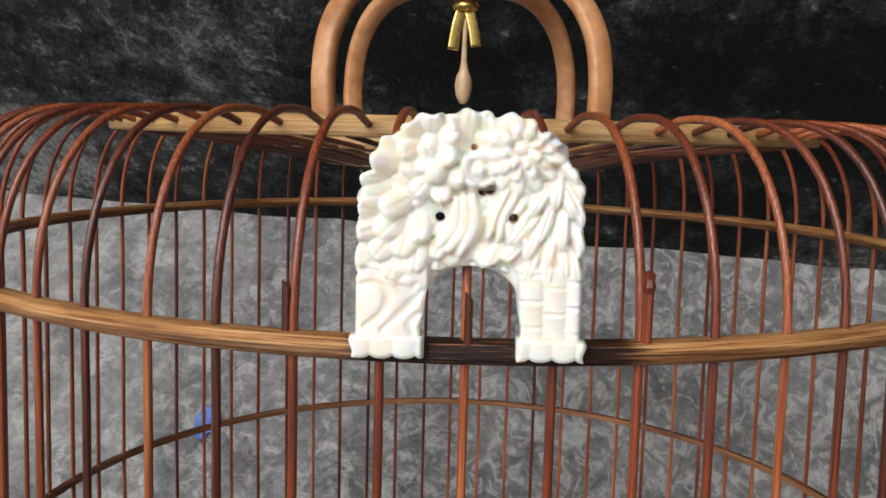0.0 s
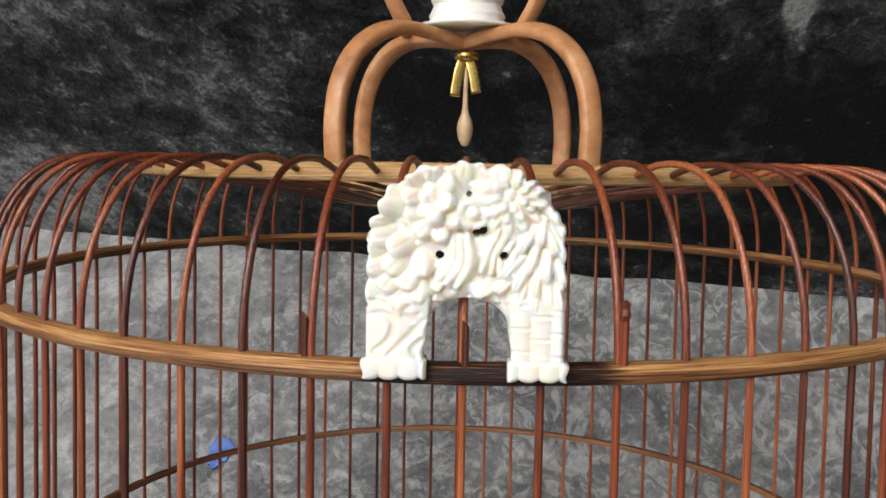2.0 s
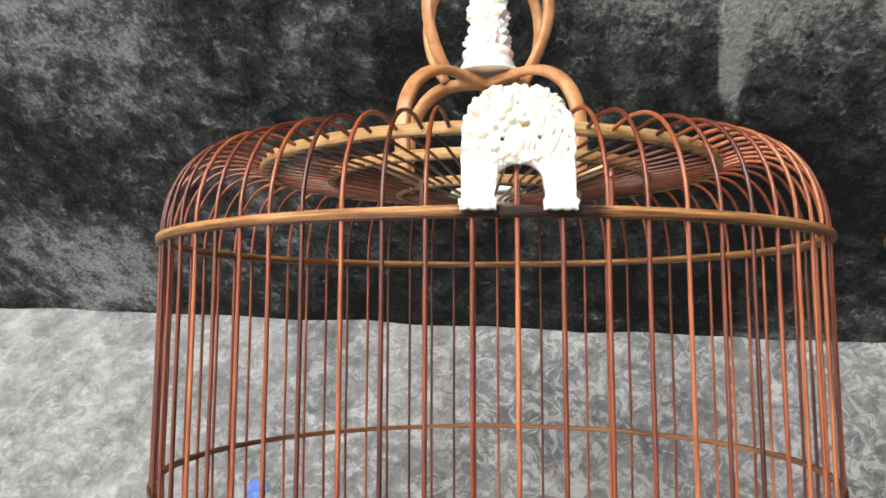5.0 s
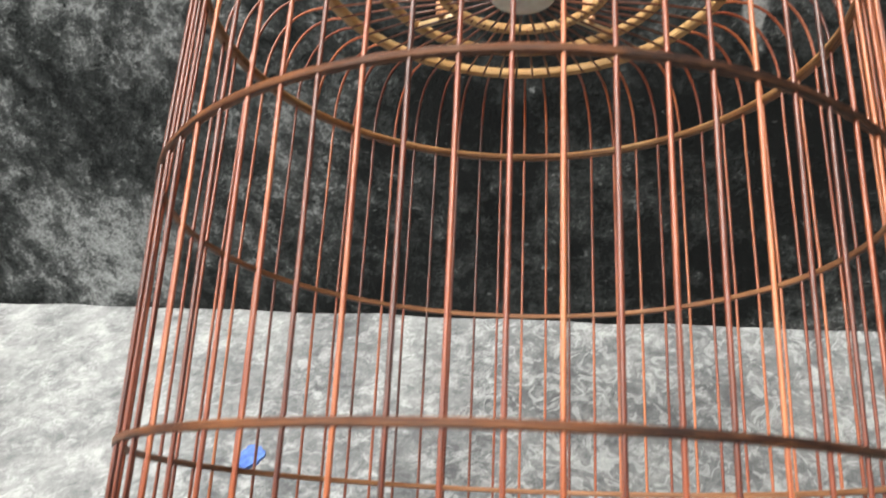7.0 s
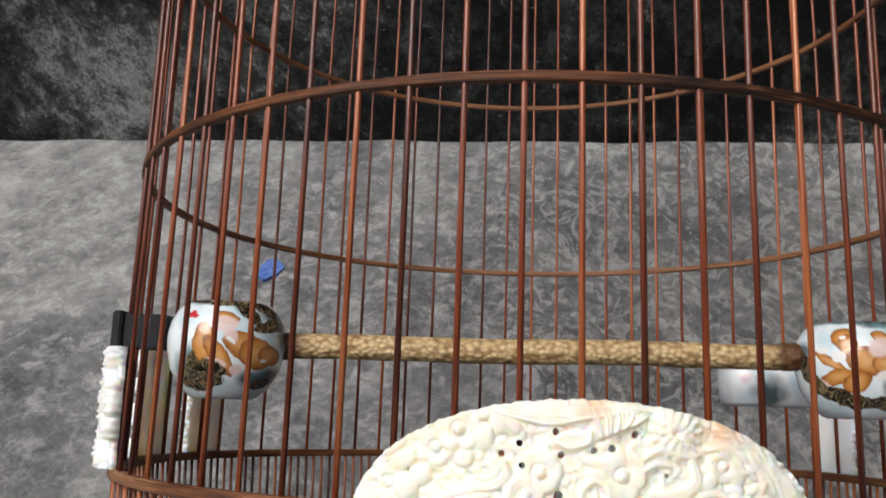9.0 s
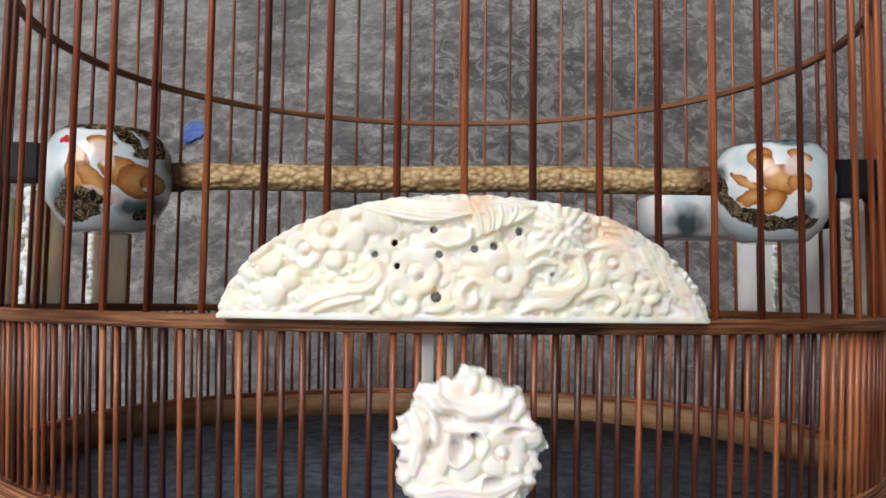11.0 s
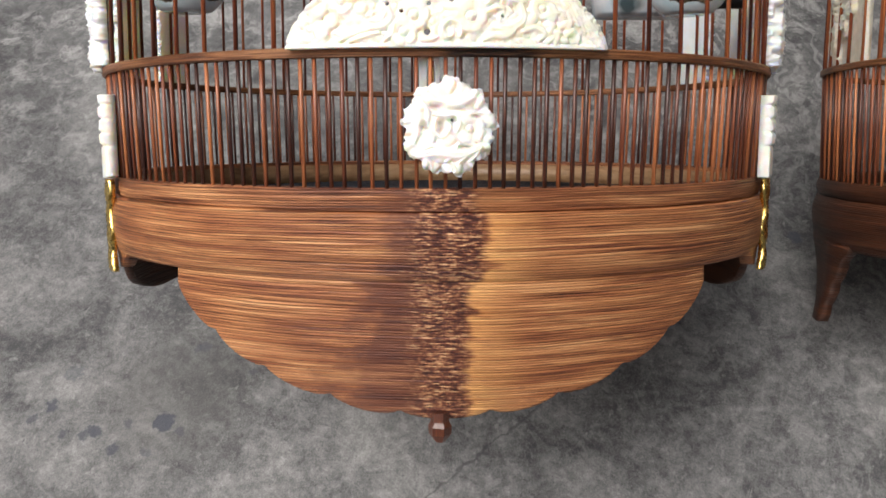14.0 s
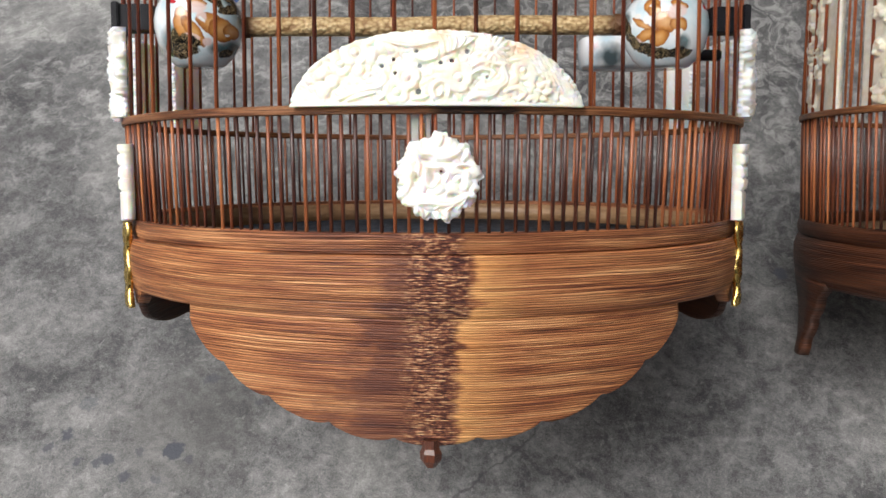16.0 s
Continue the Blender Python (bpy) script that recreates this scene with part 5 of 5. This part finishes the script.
def roundel(cage):
    def inside(U, V):
        a, d = np.arctan2(V, U), np.hypot(U, V)
        edge = 0.0166 + 0.0007 * np.sign(np.sin(a * 9 + 0.4)) * np.abs(np.sin(a * 9 + 0.4)) ** 0.3 + 0.0003 * np.sign(np.sin(a * 17)) + 0.0004 * np.sin(a * 23 + 1) + 0.0003 * np.sin(a * 5 + 2) + 0.0011 * np.exp(-((a - 1.6) / 0.35) ** 2)
        return np.maximum(d - edge, holes(U, V, ((0.0012, 0.0027, 0.0006),)))

    def height(U, V):
        d = np.hypot(U, V) / 0.0172
        dome = 0.0030 * np.sqrt(np.clip(1 - d * d, 0, 1))
        # a broad rolled petal above, curled petals below and small ones round the rim
        f = [puff(U, V, (0.0004, 0.0122), 0.0078, 0.0042, 0.05, 0.0024, 0.0056, 0.0022, 0.0, 0.4), strand(U, V, ((-0.0078, 0.0120), (-0.0040, 0.0088), (0.0030, 0.0082), (0.0084, 0.0104)), 0.0022, 0.0030, 0.0060),
             strand(U, V, ((-0.0110, -0.0100), (-0.0040, -0.0088), (0.0040, -0.0096), (0.0112, -0.0068)), 0.0026, 0.0030, 0.0058, 0.0005), strand(U, V, ((-0.0128, 0.0080), (-0.0110, 0.0020), (-0.0124, -0.0050)), 0.0024, 0.0030, 0.0056, 0.0005)]
        f += [blossom(U, V, (0.0074, -0.0004), 0.0056, 5, 0.0056, 0.5, 0.26), blossom(U, V, (0.0108, -0.0042), 0.0040, 5, 0.0050, 0.1, 0.26), blossom(U, V, (0.0100, 0.0072), 0.0044, 5, 0.0048, 0.9, 0.24)]
        for x, z, n, w, t, h in ((-0.0107, -0.0052, 0.0052, 0.0026, -0.75, 0.0052), (-0.0062, -0.0030, 0.0048, 0.0020, 1.25, 0.0054), (-0.0115, 0.0062, 0.0044, 0.0024, 1.0, 0.0050), (-0.0118, 0.0012, 0.0040, 0.0020, -0.3, 0.0048),
                                 (0.0030, -0.0080, 0.0062, 0.0026, 0.35, 0.0052), (-0.0052, -0.0098, 0.0046, 0.0022, -0.5, 0.0050), (0.0020, 0.0052, 0.0060, 0.0016, -0.15, 0.0052), (-0.0010, -0.0048, 0.0040, 0.0024, 0.4, 0.0052), (0.0135, 0.0030, 0.0042, 0.0024, 0.2, 0.0050)):
            f.append(puff(U, V, (x, z), n, w, t, 0.0022, h, 0.0008, 0.0005))
        for p, w in ((((-0.0100, 0.0098), (-0.0074, 0.0058), (-0.0078, 0.0010)), 0.0012), (((-0.0052, 0.0046), (-0.0014, 0.0042), (0.0020, 0.0040), (0.0040, 0.0014), (0.0026, -0.0016)), 0.0011), (((-0.0046, 0.0030), (-0.0050, -0.0010), (-0.0026, -0.0034), (0.0002, -0.0010), (0.0004, 0.0024)), 0.0011),
                     (((-0.0012, -0.0120), (0.0016, -0.0098), (0.0030, -0.0066)), 0.0012), (((0.0036, -0.0124), (0.0062, -0.0102), (0.0074, -0.0076)), 0.0012), (((0.0078, -0.0118), (0.0100, -0.0096), (0.0112, -0.0074)), 0.0011), (((-0.0086, -0.0076), (-0.0060, -0.0064), (-0.0030, -0.0078)), 0.0012), (((-0.0094, -0.0100), (-0.0066, -0.0128), (-0.0060, -0.0156)), 0.0014), (((0.0010, -0.0126), (0.0026, -0.0150), (0.0006, -0.0168)), 0.0013)):
            f.append(strand(U, V, p, w, 0.0020, 0.0054))
        for k in range(22):
            a = k * 0.2856 + 0.1
            f.append(puff(U, V, (0.0142 * math.cos(a), 0.0142 * math.sin(a)), 0.0032, 0.0016, a + 0.35 * (-1) ** k, 0.0018, 0.0042 + 0.0006 * (k % 3), 0.0002, 0.0012, 0.4))
        f.append(heap(U, V, 19, 0.0022, 0.0016, 0.0040))
        deep = np.zeros(U.shape)
        for x, y, w, t in ((-0.0043, 0.0075, 0.0024, 0.5), (-0.0027, 0.0004, 0.0014, 1.7), (0.0012, 0.0027, 0.0015, 0.8), (0.0060, -0.0066, 0.0022, 0.4), (-0.0089, 0.0004, 0.0013, 1.1), (0.0104, 0.0042, 0.0020, 0.35)):
            deep = np.maximum(deep, np.exp(-((U - x) ** 2 / w ** 2 + (V - y) ** 2 / (t * w) ** 2) ** 1.5))
        return (stacked(U, V, 0.0016, *f) + dome) * (1 - 0.62 * deep)
    me = relief("roundel", BONE_WHITE, -0.0192, 0.0192, -0.0192, 0.0192, 0.00024, inside, height, 0.0012, lambda u, v, h: (0.0010 + u, -0.1745 - h, -0.3770 + v), 1)
    part("roundel", me, cage, "white carved bone roundel of layered petals")
    latch = part("latch", mesh_of("latch", *box(-0.0082, -0.1660, -0.3580, 0.0028, 0.0016, 0.0134, 0.0004), BONE_WHITE, False), cage, "small white bone latch plate")
    part("latch_post", mesh_of("latch_post", *box(-0.0028, -0.1660, -0.3580, 0.0016, 0.0016, 0.0134, 0.0004), BONE_WHITE, False), latch)
    part("latch_bridge", mesh_of("latch_bridge", *box(-0.0055, -0.1662, -0.3518, 0.0050, 0.0010, 0.0011, 0.0003), BONE_WHITE, False), latch)
    part("pin", mesh_of("pin", *tube([(-0.0052, -0.1662, -0.3550), (-0.0052, -0.1662, -0.3650)], 0.0010, 12), BRASS), latch, "brass pin")


def side_panels(cage):
    def panel(az0, az1, tall, z0, seed, r=0.1740, high=0.0056, mat=BONE_THIN, name="side_plaque"):
        half = (az1 - az0) / 2 * r
        rng = random.Random(seed)
        marks = [(rng.uniform(-half, half), rng.uniform(0, tall), rng.uniform(0.003, 0.0055), rng.choice((3, 4, 5)), rng.uniform(0, 3)) for _ in range(int(26 * half / 0.02) + 6)]

        def inside(U, V):
            if name == "corner_plaque":
                return np.maximum(np.maximum(np.abs(U) - half + 0.0002 * np.sin(V * 900), V - tall), -V + 0.0006 * np.sin(U * 500))
            edge = np.abs(U) - half + 0.0007 * np.sign(np.sin(V * 640 + seed)) * np.abs(np.sin(V * 640 + seed)) ** 0.5 + 0.0004 * np.sin(V * 2100)
            return np.maximum(np.maximum(edge, V - tall + 0.0005 * np.sin(U * 1100)), -V)

        def height(U, V):
            if name == "corner_plaque":
                groove = np.abs(np.mod(V - 0.0145, 0.0062) - 0.0031)
                blocks = 0.0046 - 0.0019 * np.exp(-((groove - 0.0031) / 0.00045) ** 2) + 0.0004 * np.sin(U * 1400 + V * 700)
                return np.where(V < 0.0145, 0.0040 - 0.0012 * np.exp(-((V - 0.0145) / 0.0005) ** 2), blocks)
            return stacked(U, V, 0.0010, *[blossom(U, V, (x, y), q, n, high * (0.75 + 0.08 * n / 2), t, 0.25) for x, y, q, n, t in marks])
        me = relief(name, mat, -half - 0.001, half + 0.001, 0.0, tall + 0.001, 0.00055, inside, height, 0.0013, on_cylinder(r, z0, (az0 + az1) / 2))
        part(name, me, cage, "white carved bone side plaque")
    for s in (-1, 1):
        for i, (a, b, tall) in enumerate(((61.5, 83, 0.0430), (88, 99, 0.0490), (106, 115, 0.0425))):
            a, b = radians(a) * s, radians(b) * s
            panel(min(a, b), max(a, b), tall, -0.3478, 3 + i + (s > 0) * 5, 0.1740, 0.0064 if i == 0 else 0.0052)
        c = radians(61) * s
        panel(c - 0.030, c + 0.030, 0.0375, -0.3990, 21 + s, 0.1735, 0.0062, BONE, "corner_plaque")


APRON_AZ = radians(40.2)


def apron_edge(a):
    """Height of the apron's lower edge at an angle from the front: full lobes between sharp notches."""
    q = min(1.0, abs(a) / APRON_AZ)
    at = (-0.149, 0.149, 0.38, 0.615, 0.813, 1.0)
    tall = (-0.4840, -0.4840, -0.4783, -0.4690, -0.4568, -0.4400)
    for i in range(5):
        if at[i] <= q <= at[i + 1]:
            t = (q - at[i]) / (at[i + 1] - at[i])
            return tall[i] + (tall[i + 1] - tall[i]) * t - 0.0040 * (4 * t * (1 - t)) ** 0.6
    return tall[-1]


def shallow_edge(a):
    return -0.4675 + 0.0275 * min(1.0, abs(a) / APRON_AZ) ** 7 - 0.0015 * abs(math.sin(a * 12))


def base(cage):
    # ring: lip, groove and a swelling band of laid strips, feet to the sides
    prof = [(0.1630, -0.4010), (0.1640, -0.3992), (0.1702, -0.3990)]
    for k in range(13):
        z = -0.3995 - 0.0080 * k / 12
        prof.append((0.1712 + 0.0007 * math.sin(math.pi * k / 12) + (0.00010 if k % 2 else 0), z))
    prof += [(0.1712, -0.4076), (0.1690, -0.4079), (0.1690, -0.4084)]
    rows = 44
    for k in range(rows + 1):
        t = k / rows
        prof.append((0.1709 + 0.0042 * math.sin(math.pi * (0.10 + 0.88 * t)) ** 0.55 + (0.00016 if k % 2 else 0), -0.4086 - 0.0254 * t))
    prof += [(0.1690, -0.4346), (0.1640, -0.4343), (0.1630, -0.4330)]
    ring = part("base_ring", mesh_of("base_ring", *lathe(prof, 160, True), BASE), cage, "brown base ring of laid bamboo strips")
    # floor board inside
    part("floor_board", mesh_of("floor_board", *lathe([(0.0005, -0.4160), (0.1634, -0.4160), (0.1634, -0.4200), (0.0005, -0.4200)], 64), PALE), cage)
    part("inner_wall", mesh_of("inner_wall", *lathe([(0.1622, -0.4015), (0.1629, -0.4015), (0.1629, -0.4158), (0.1622, -0.4158)], 96, True), INNER), cage, "brown wooden inner wall")
    # three deep scalloped aprons between three feet
    def apron(middle, half, edge, cols, down, mat=BASE):
        verts, faces = [], []
        for face in (0, 1):
            for i in range(cols + 1):
                a = -half + 2 * half * i / cols
                zb = edge(a)
                for j in range(down + 1):
                    z = -0.4335 + (zb + 0.4335) * j / down
                    dz = -0.4335 - z
                    r = 0.1712 + 0.0014 * math.sin(min(1.0, dz / 0.055) * math.pi * 0.8) - 0.004 * (dz / 0.055) ** 2 - (0.0042 if face else 0.0)
                    verts.append((r * math.sin(a + middle), -r * math.cos(a + middle), z))
        n, m = down + 1, (cols + 1) * (down + 1)
        for i in range(cols):
            for j in range(down):
                q = i * n + j
                faces += [(q, q + 1, q + n + 1, q + n), (q + m, q + n + m, q + n + 1 + m, q + 1 + m)]
            q = i * n + down
            faces.append((q, q + m, q + n + m, q + n))
            q = i * n
            faces.append((q, q + n, q + n + m, q + m))
        for i in (0, cols):
            for j in range(down):
                q = i * n + j
                faces.append((q, q + m, q + 1 + m, q + 1) if i == 0 else (q, q + 1, q + 1 + m, q + m))
        part("apron", mesh_of("apron", verts, faces, mat), ring, "scalloped apron of thin laid bamboo strips")
    apron(0.0, APRON_AZ, apron_edge, 180, 46)
    # side aprons: the shade below the cage is in their darker colour
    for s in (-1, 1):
        apron(s * 2 * math.pi / 3, APRON_AZ, shallow_edge, 80, 12, BASE_SHADED)
    # corner feet with brass mounts
    for az in (62, -62, 180):
        wide, zs = 15, 10
        vv, ff = [], []
        for face in (0, 1):
            for i in range(wide + 1):
                u = -1 + 2 * i / wide
                a = radians(az) + u * 0.075
                zb = -0.4420 + 0.0078 * abs(u) ** 1.2
                for j in range(zs + 1):
                    z = -0.4330 + (zb + 0.4330) * j / zs
                    r = 0.1722 - 0.0006 * j / zs - (0.006 if face else 0)
                    vv.append((r * math.sin(a), -r * math.cos(a), z))
        n, m = zs + 1, (wide + 1) * (zs + 1)
        for i in range(wide):
            for j in range(zs):
                q = i * n + j
                ff += [(q, q + 1, q + n + 1, q + n), (q + m, q + n + m, q + n + 1 + m, q + 1 + m)]
            q = i * n + zs
            ff.append((q, q + m, q + n + m, q + n))
        for i in (0, wide):
            for j in range(zs):
                q = i * n + j
                ff.append((q, q + m, q + 1 + m, q + 1) if i == 0 else (q, q + 1, q + 1 + m, q + m))
        part("foot", mesh_of("foot", vv, ff, BASE), ring)

        def outline(U, V):
            return np.maximum(np.abs(U) - 0.0052 - 0.0016 * np.cos(V * 330), np.abs(V - 0.0215) - 0.0215)

        def chased(U, V):
            return 0.0010 + 0.0007 * np.abs(np.sin(V * 300)) * np.cos(np.clip(U * 240, -1.5, 1.5)) + 0.0003 * np.sin(U * 1500)
        part("brass_mount", relief("brass_mount", BRASS, -0.0075, 0.0075, -0.0005, 0.0435, 0.0006, outline, chased, 0.0016, on_cylinder(0.1752, -0.4430, radians(az))), ring, "gilt brass corner mount")
    # pendant knob under the apron
    knob = mesh_of("pendant", *lathe([(0.0004, -0.4972), (0.0020, -0.4968), (0.0044, -0.4936), (0.0046, -0.4905), (0.0036, -0.4886), (0.0034, -0.4850)], 6), SPOKE, False)
    part("pendant", knob, ring, "small faceted wooden pendant", Matrix.Translation((-0.0020, -0.1688, 0.0)) @ Matrix.Rotation(0.35, 4, "Z"))



def bird_cage():
    cage = thing("bird_cage", LEAN, "round brown lacquered bamboo bird cage with white carved bone mounts", "bird cage", "bird cages")
    rods(cage)
    hoops_and_rings(cage)
    handle(cage)
    door_stubs(cage)
    arch_plaque(cage)
    moon_plaque(cage)
    roundel(cage)
    side_panels(cage)
    base(cage)
    return cage


bird_cage()


# ---- what sits in the cage ----
def cup(x, y, z, turn, wide, glaze):
    prof = [(r * wide, h * 0.93) for r, h in CUP + ((0.0160, 0.0165), (0.0200, 0.0100), (0.0212, 0.0), (0.0160, -0.0130), (0.0005, -0.0165))]
    ob = thing("feeding_cup", LEAN @ pose(x, y, z, 0, 0, turn), "round white porcelain feeding cup painted with brown beasts and dark foliage", "feeding cup", "cage cups")
    part("cup_body", mesh_of("cup_body", *lathe(prof, 56), glaze), ob)
    s = -1 if x < 0 else 1
    back = Matrix.Rotation(radians(-turn), 4, "Z")
    clip = part("clip", mesh_of("clip", *box(s * 0.0315, 0.0, 0.0060, 0.0190, 0.0130, 0.0130, 0.0006), PLASTIC, False), ob, "black plastic clip", back)
    part("clip_jaw", mesh_of("clip_jaw", *box(s * 0.0400, 0.0, 0.0058, 0.0036, 0.0170, 0.0152, 0.0006), PLASTIC, False), clip, "black plastic jaw")
    return ob


cup(-0.1200, -0.0660, -0.3036, 8, 0.93, PORCELAIN)
cup(0.1206, -0.0600, -0.3032, -8, 0.93, PORCELAIN_B)


def trough():
    """A low glazed trough behind the perch's end."""
    verts, faces = [], []
    levels = [(0.0225, 0.0125, -0.0085), (0.0238, 0.0138, -0.0070), (0.0245, 0.0145, 0.0), (0.0245, 0.0145, 0.0078), (0.0236, 0.0136, 0.0085), (0.0226, 0.0126, 0.0080), (0.0218, 0.0118, -0.0060)]
    n = 32
    for a, b, z in levels:
        for k in range(n):
            t = 2 * math.pi * k / n
            verts.append((math.copysign(abs(math.cos(t)) ** 0.45, math.cos(t)) * a, math.copysign(abs(math.sin(t)) ** 0.45, math.sin(t)) * b, z))
    for i in range(len(levels) - 1):
        for k in range(n):
            faces.append((i * n + k, i * n + (k + 1) % n, (i + 1) * n + (k + 1) % n, (i + 1) * n + k))
    faces += [tuple(range(n - 1, -1, -1)), tuple(range((len(levels) - 1) * n, len(levels) * n))]
    ob = thing("water_trough", LEAN @ pose(0.1080, -0.0150, -0.3085), "low white glazed porcelain trough with dark teal painting", "water trough", "cage cups")
    part("trough_body", mesh_of("trough_body", verts, faces, TROUGH), ob)
    part("trough_clip", mesh_of("trough_clip", *box(0.0400, 0.004, 0.0, 0.0360, 0.0060, 0.0060, 0.0008), PLASTIC), ob, "black plastic clip")


trough()


def perch():
    ob = thing("perch", LEAN @ pose(-0.0010, -0.0590, -0.2997, 0, -0.6, 0), "pale yellow wooden perch rod with scaly carved skin", "perch")
    pts = [(-0.1005 + 0.201 * k / 24, 0, 0.0003 * math.sin(k * 0.5)) for k in range(25)]
    rad = [0.0049 * (0.86 if k in (0, 24) else 1.0 + 0.02 * math.sin(k * 1.7)) for k in range(25)]
    part("rod", mesh_of("rod", *tube(pts, rad, 20), PERCH), ob)
    for s in (-1, 1):
        part("ferrule", mesh_of("ferrule", *tube([(s * 0.0945, 0, 0), (s * 0.1000, 0, 0), (s * 0.1010, 0, 0)], [0.0054, 0.0054, 0.0044], 16), PERCH), ob, "dark wooden end")


perch()


def felt():
    def ripple(a, j):
        return 1.0 + (0.004 * math.sin(a * 7) + 0.003 * math.sin(a * 13 + 1)) * (j in (1, 2))
    ob = part("felt_mat", mesh_of("felt_mat", *lathe([(0.0005, -0.4132), (0.1595, -0.4134), (0.1600, -0.4156), (0.0005, -0.4160)], 96, wobble=ripple), FELT), m=LEAN)
    tagged(ob, "dark navy felt mat lining the cage floor", "mat")


felt()


# ---- the neighbouring cage ----
def second_cage():
    place = LEAN @ pose(0.4090, 0.0050, 0.0090)
    cage = thing("bird_cage", place, "brown bamboo bird cage with tall carved bone panels", "bird cage", "bird cages")
    rods(cage, -0.4190)
    hoops_and_rings(cage)
    prof = [(0.1630, -0.4180), (0.1702, -0.4160), (0.1720, -0.4175), (0.1728, -0.4215), (0.1716, -0.4255), (0.1696, -0.4262), (0.1722, -0.4275), (0.1744, -0.4340), (0.1742, -0.4440), (0.1722, -0.4530), (0.1690, -0.4560), (0.1640, -0.4555)]
    # base and feet coloured darker than their bamboo, for the shade they stand in
    ring = part("base_ring", mesh_of("base_ring", *lathe(prof, 128, True), BASE_SHADED), cage, "dark brown bamboo base ring")
    part("floor_board", mesh_of("floor_board", *lathe([(0.0005, -0.4245), (0.1634, -0.4245), (0.1634, -0.4285), (0.0005, -0.4285)], 64), PALE), cage)
    for az in (-104, -14, 76):
        vv, ff = [], []
        for j in range(11):
            t = j / 10
            w, r = 0.042 * (1 - t) ** 1.5 + 0.0085 + 0.0018 * math.sin(t * 22), 0.1725 - 0.003 * math.sin(t * 3)
            z = -0.452 - 0.053 * t
            for u, d in ((-1, 0), (-0.5, 0.0008), (0.5, 0.0008), (1, 0), (1, -0.006), (-1, -0.006)):
                a = radians(az) + u * w / 0.172
                vv.append(((r + d) * math.sin(a), -(r + d) * math.cos(a), z))
            if j:
                for k in range(6):
                    q, p = (j - 1) * 6 + k, (j - 1) * 6 + (k + 1) % 6
                    ff.append((q, q + 6, p + 6, p))
        ff += [tuple(range(6)), tuple(range(65, 59, -1))]
        part("foot", mesh_of("foot", vv, ff, BASE_SHADED), ring, "dark tapered bamboo foot")

    def panel(az0, az1, seed):
        half, r, tall = radians(az1 - az0) / 2 * 0.1690, 0.1690, 0.082
        rng = random.Random(seed)
        marks = [(rng.uniform(-half * 0.6, half * 0.6), tall * (k + 0.5) / 30, rng.uniform(0.003, 0.0055), rng.choice((3, 4, 5)), rng.uniform(0, 3)) for k in range(30)]

        def inside(U, V):
            return np.maximum(np.maximum(np.abs(U) - half, V - tall), -V)

        def height(U, V):
            frame_edge = np.where(U > half - 0.0062, 0.0026, 0.0008)
            return stacked(U, V, 0.0008, frame_edge, *[blossom(U, V, (x - 0.003, y), q, n, 0.0044, t, 0.25) * (U < half - 0.0062) for x, y, q, n, t in marks])
        part("tall_panel", relief("tall_panel", IVORY, -half, half, 0.0, tall, 0.0007, inside, height, 0.0012, on_cylinder(r, -0.3478, radians((az0 + az1) / 2))), cage, "tall framed carved bone panel")
    for i, (a, b) in enumerate(((-127, -115), (-107, -87), (-79.5, -59))):
        panel(a, b, 40 + i)


second_cage()
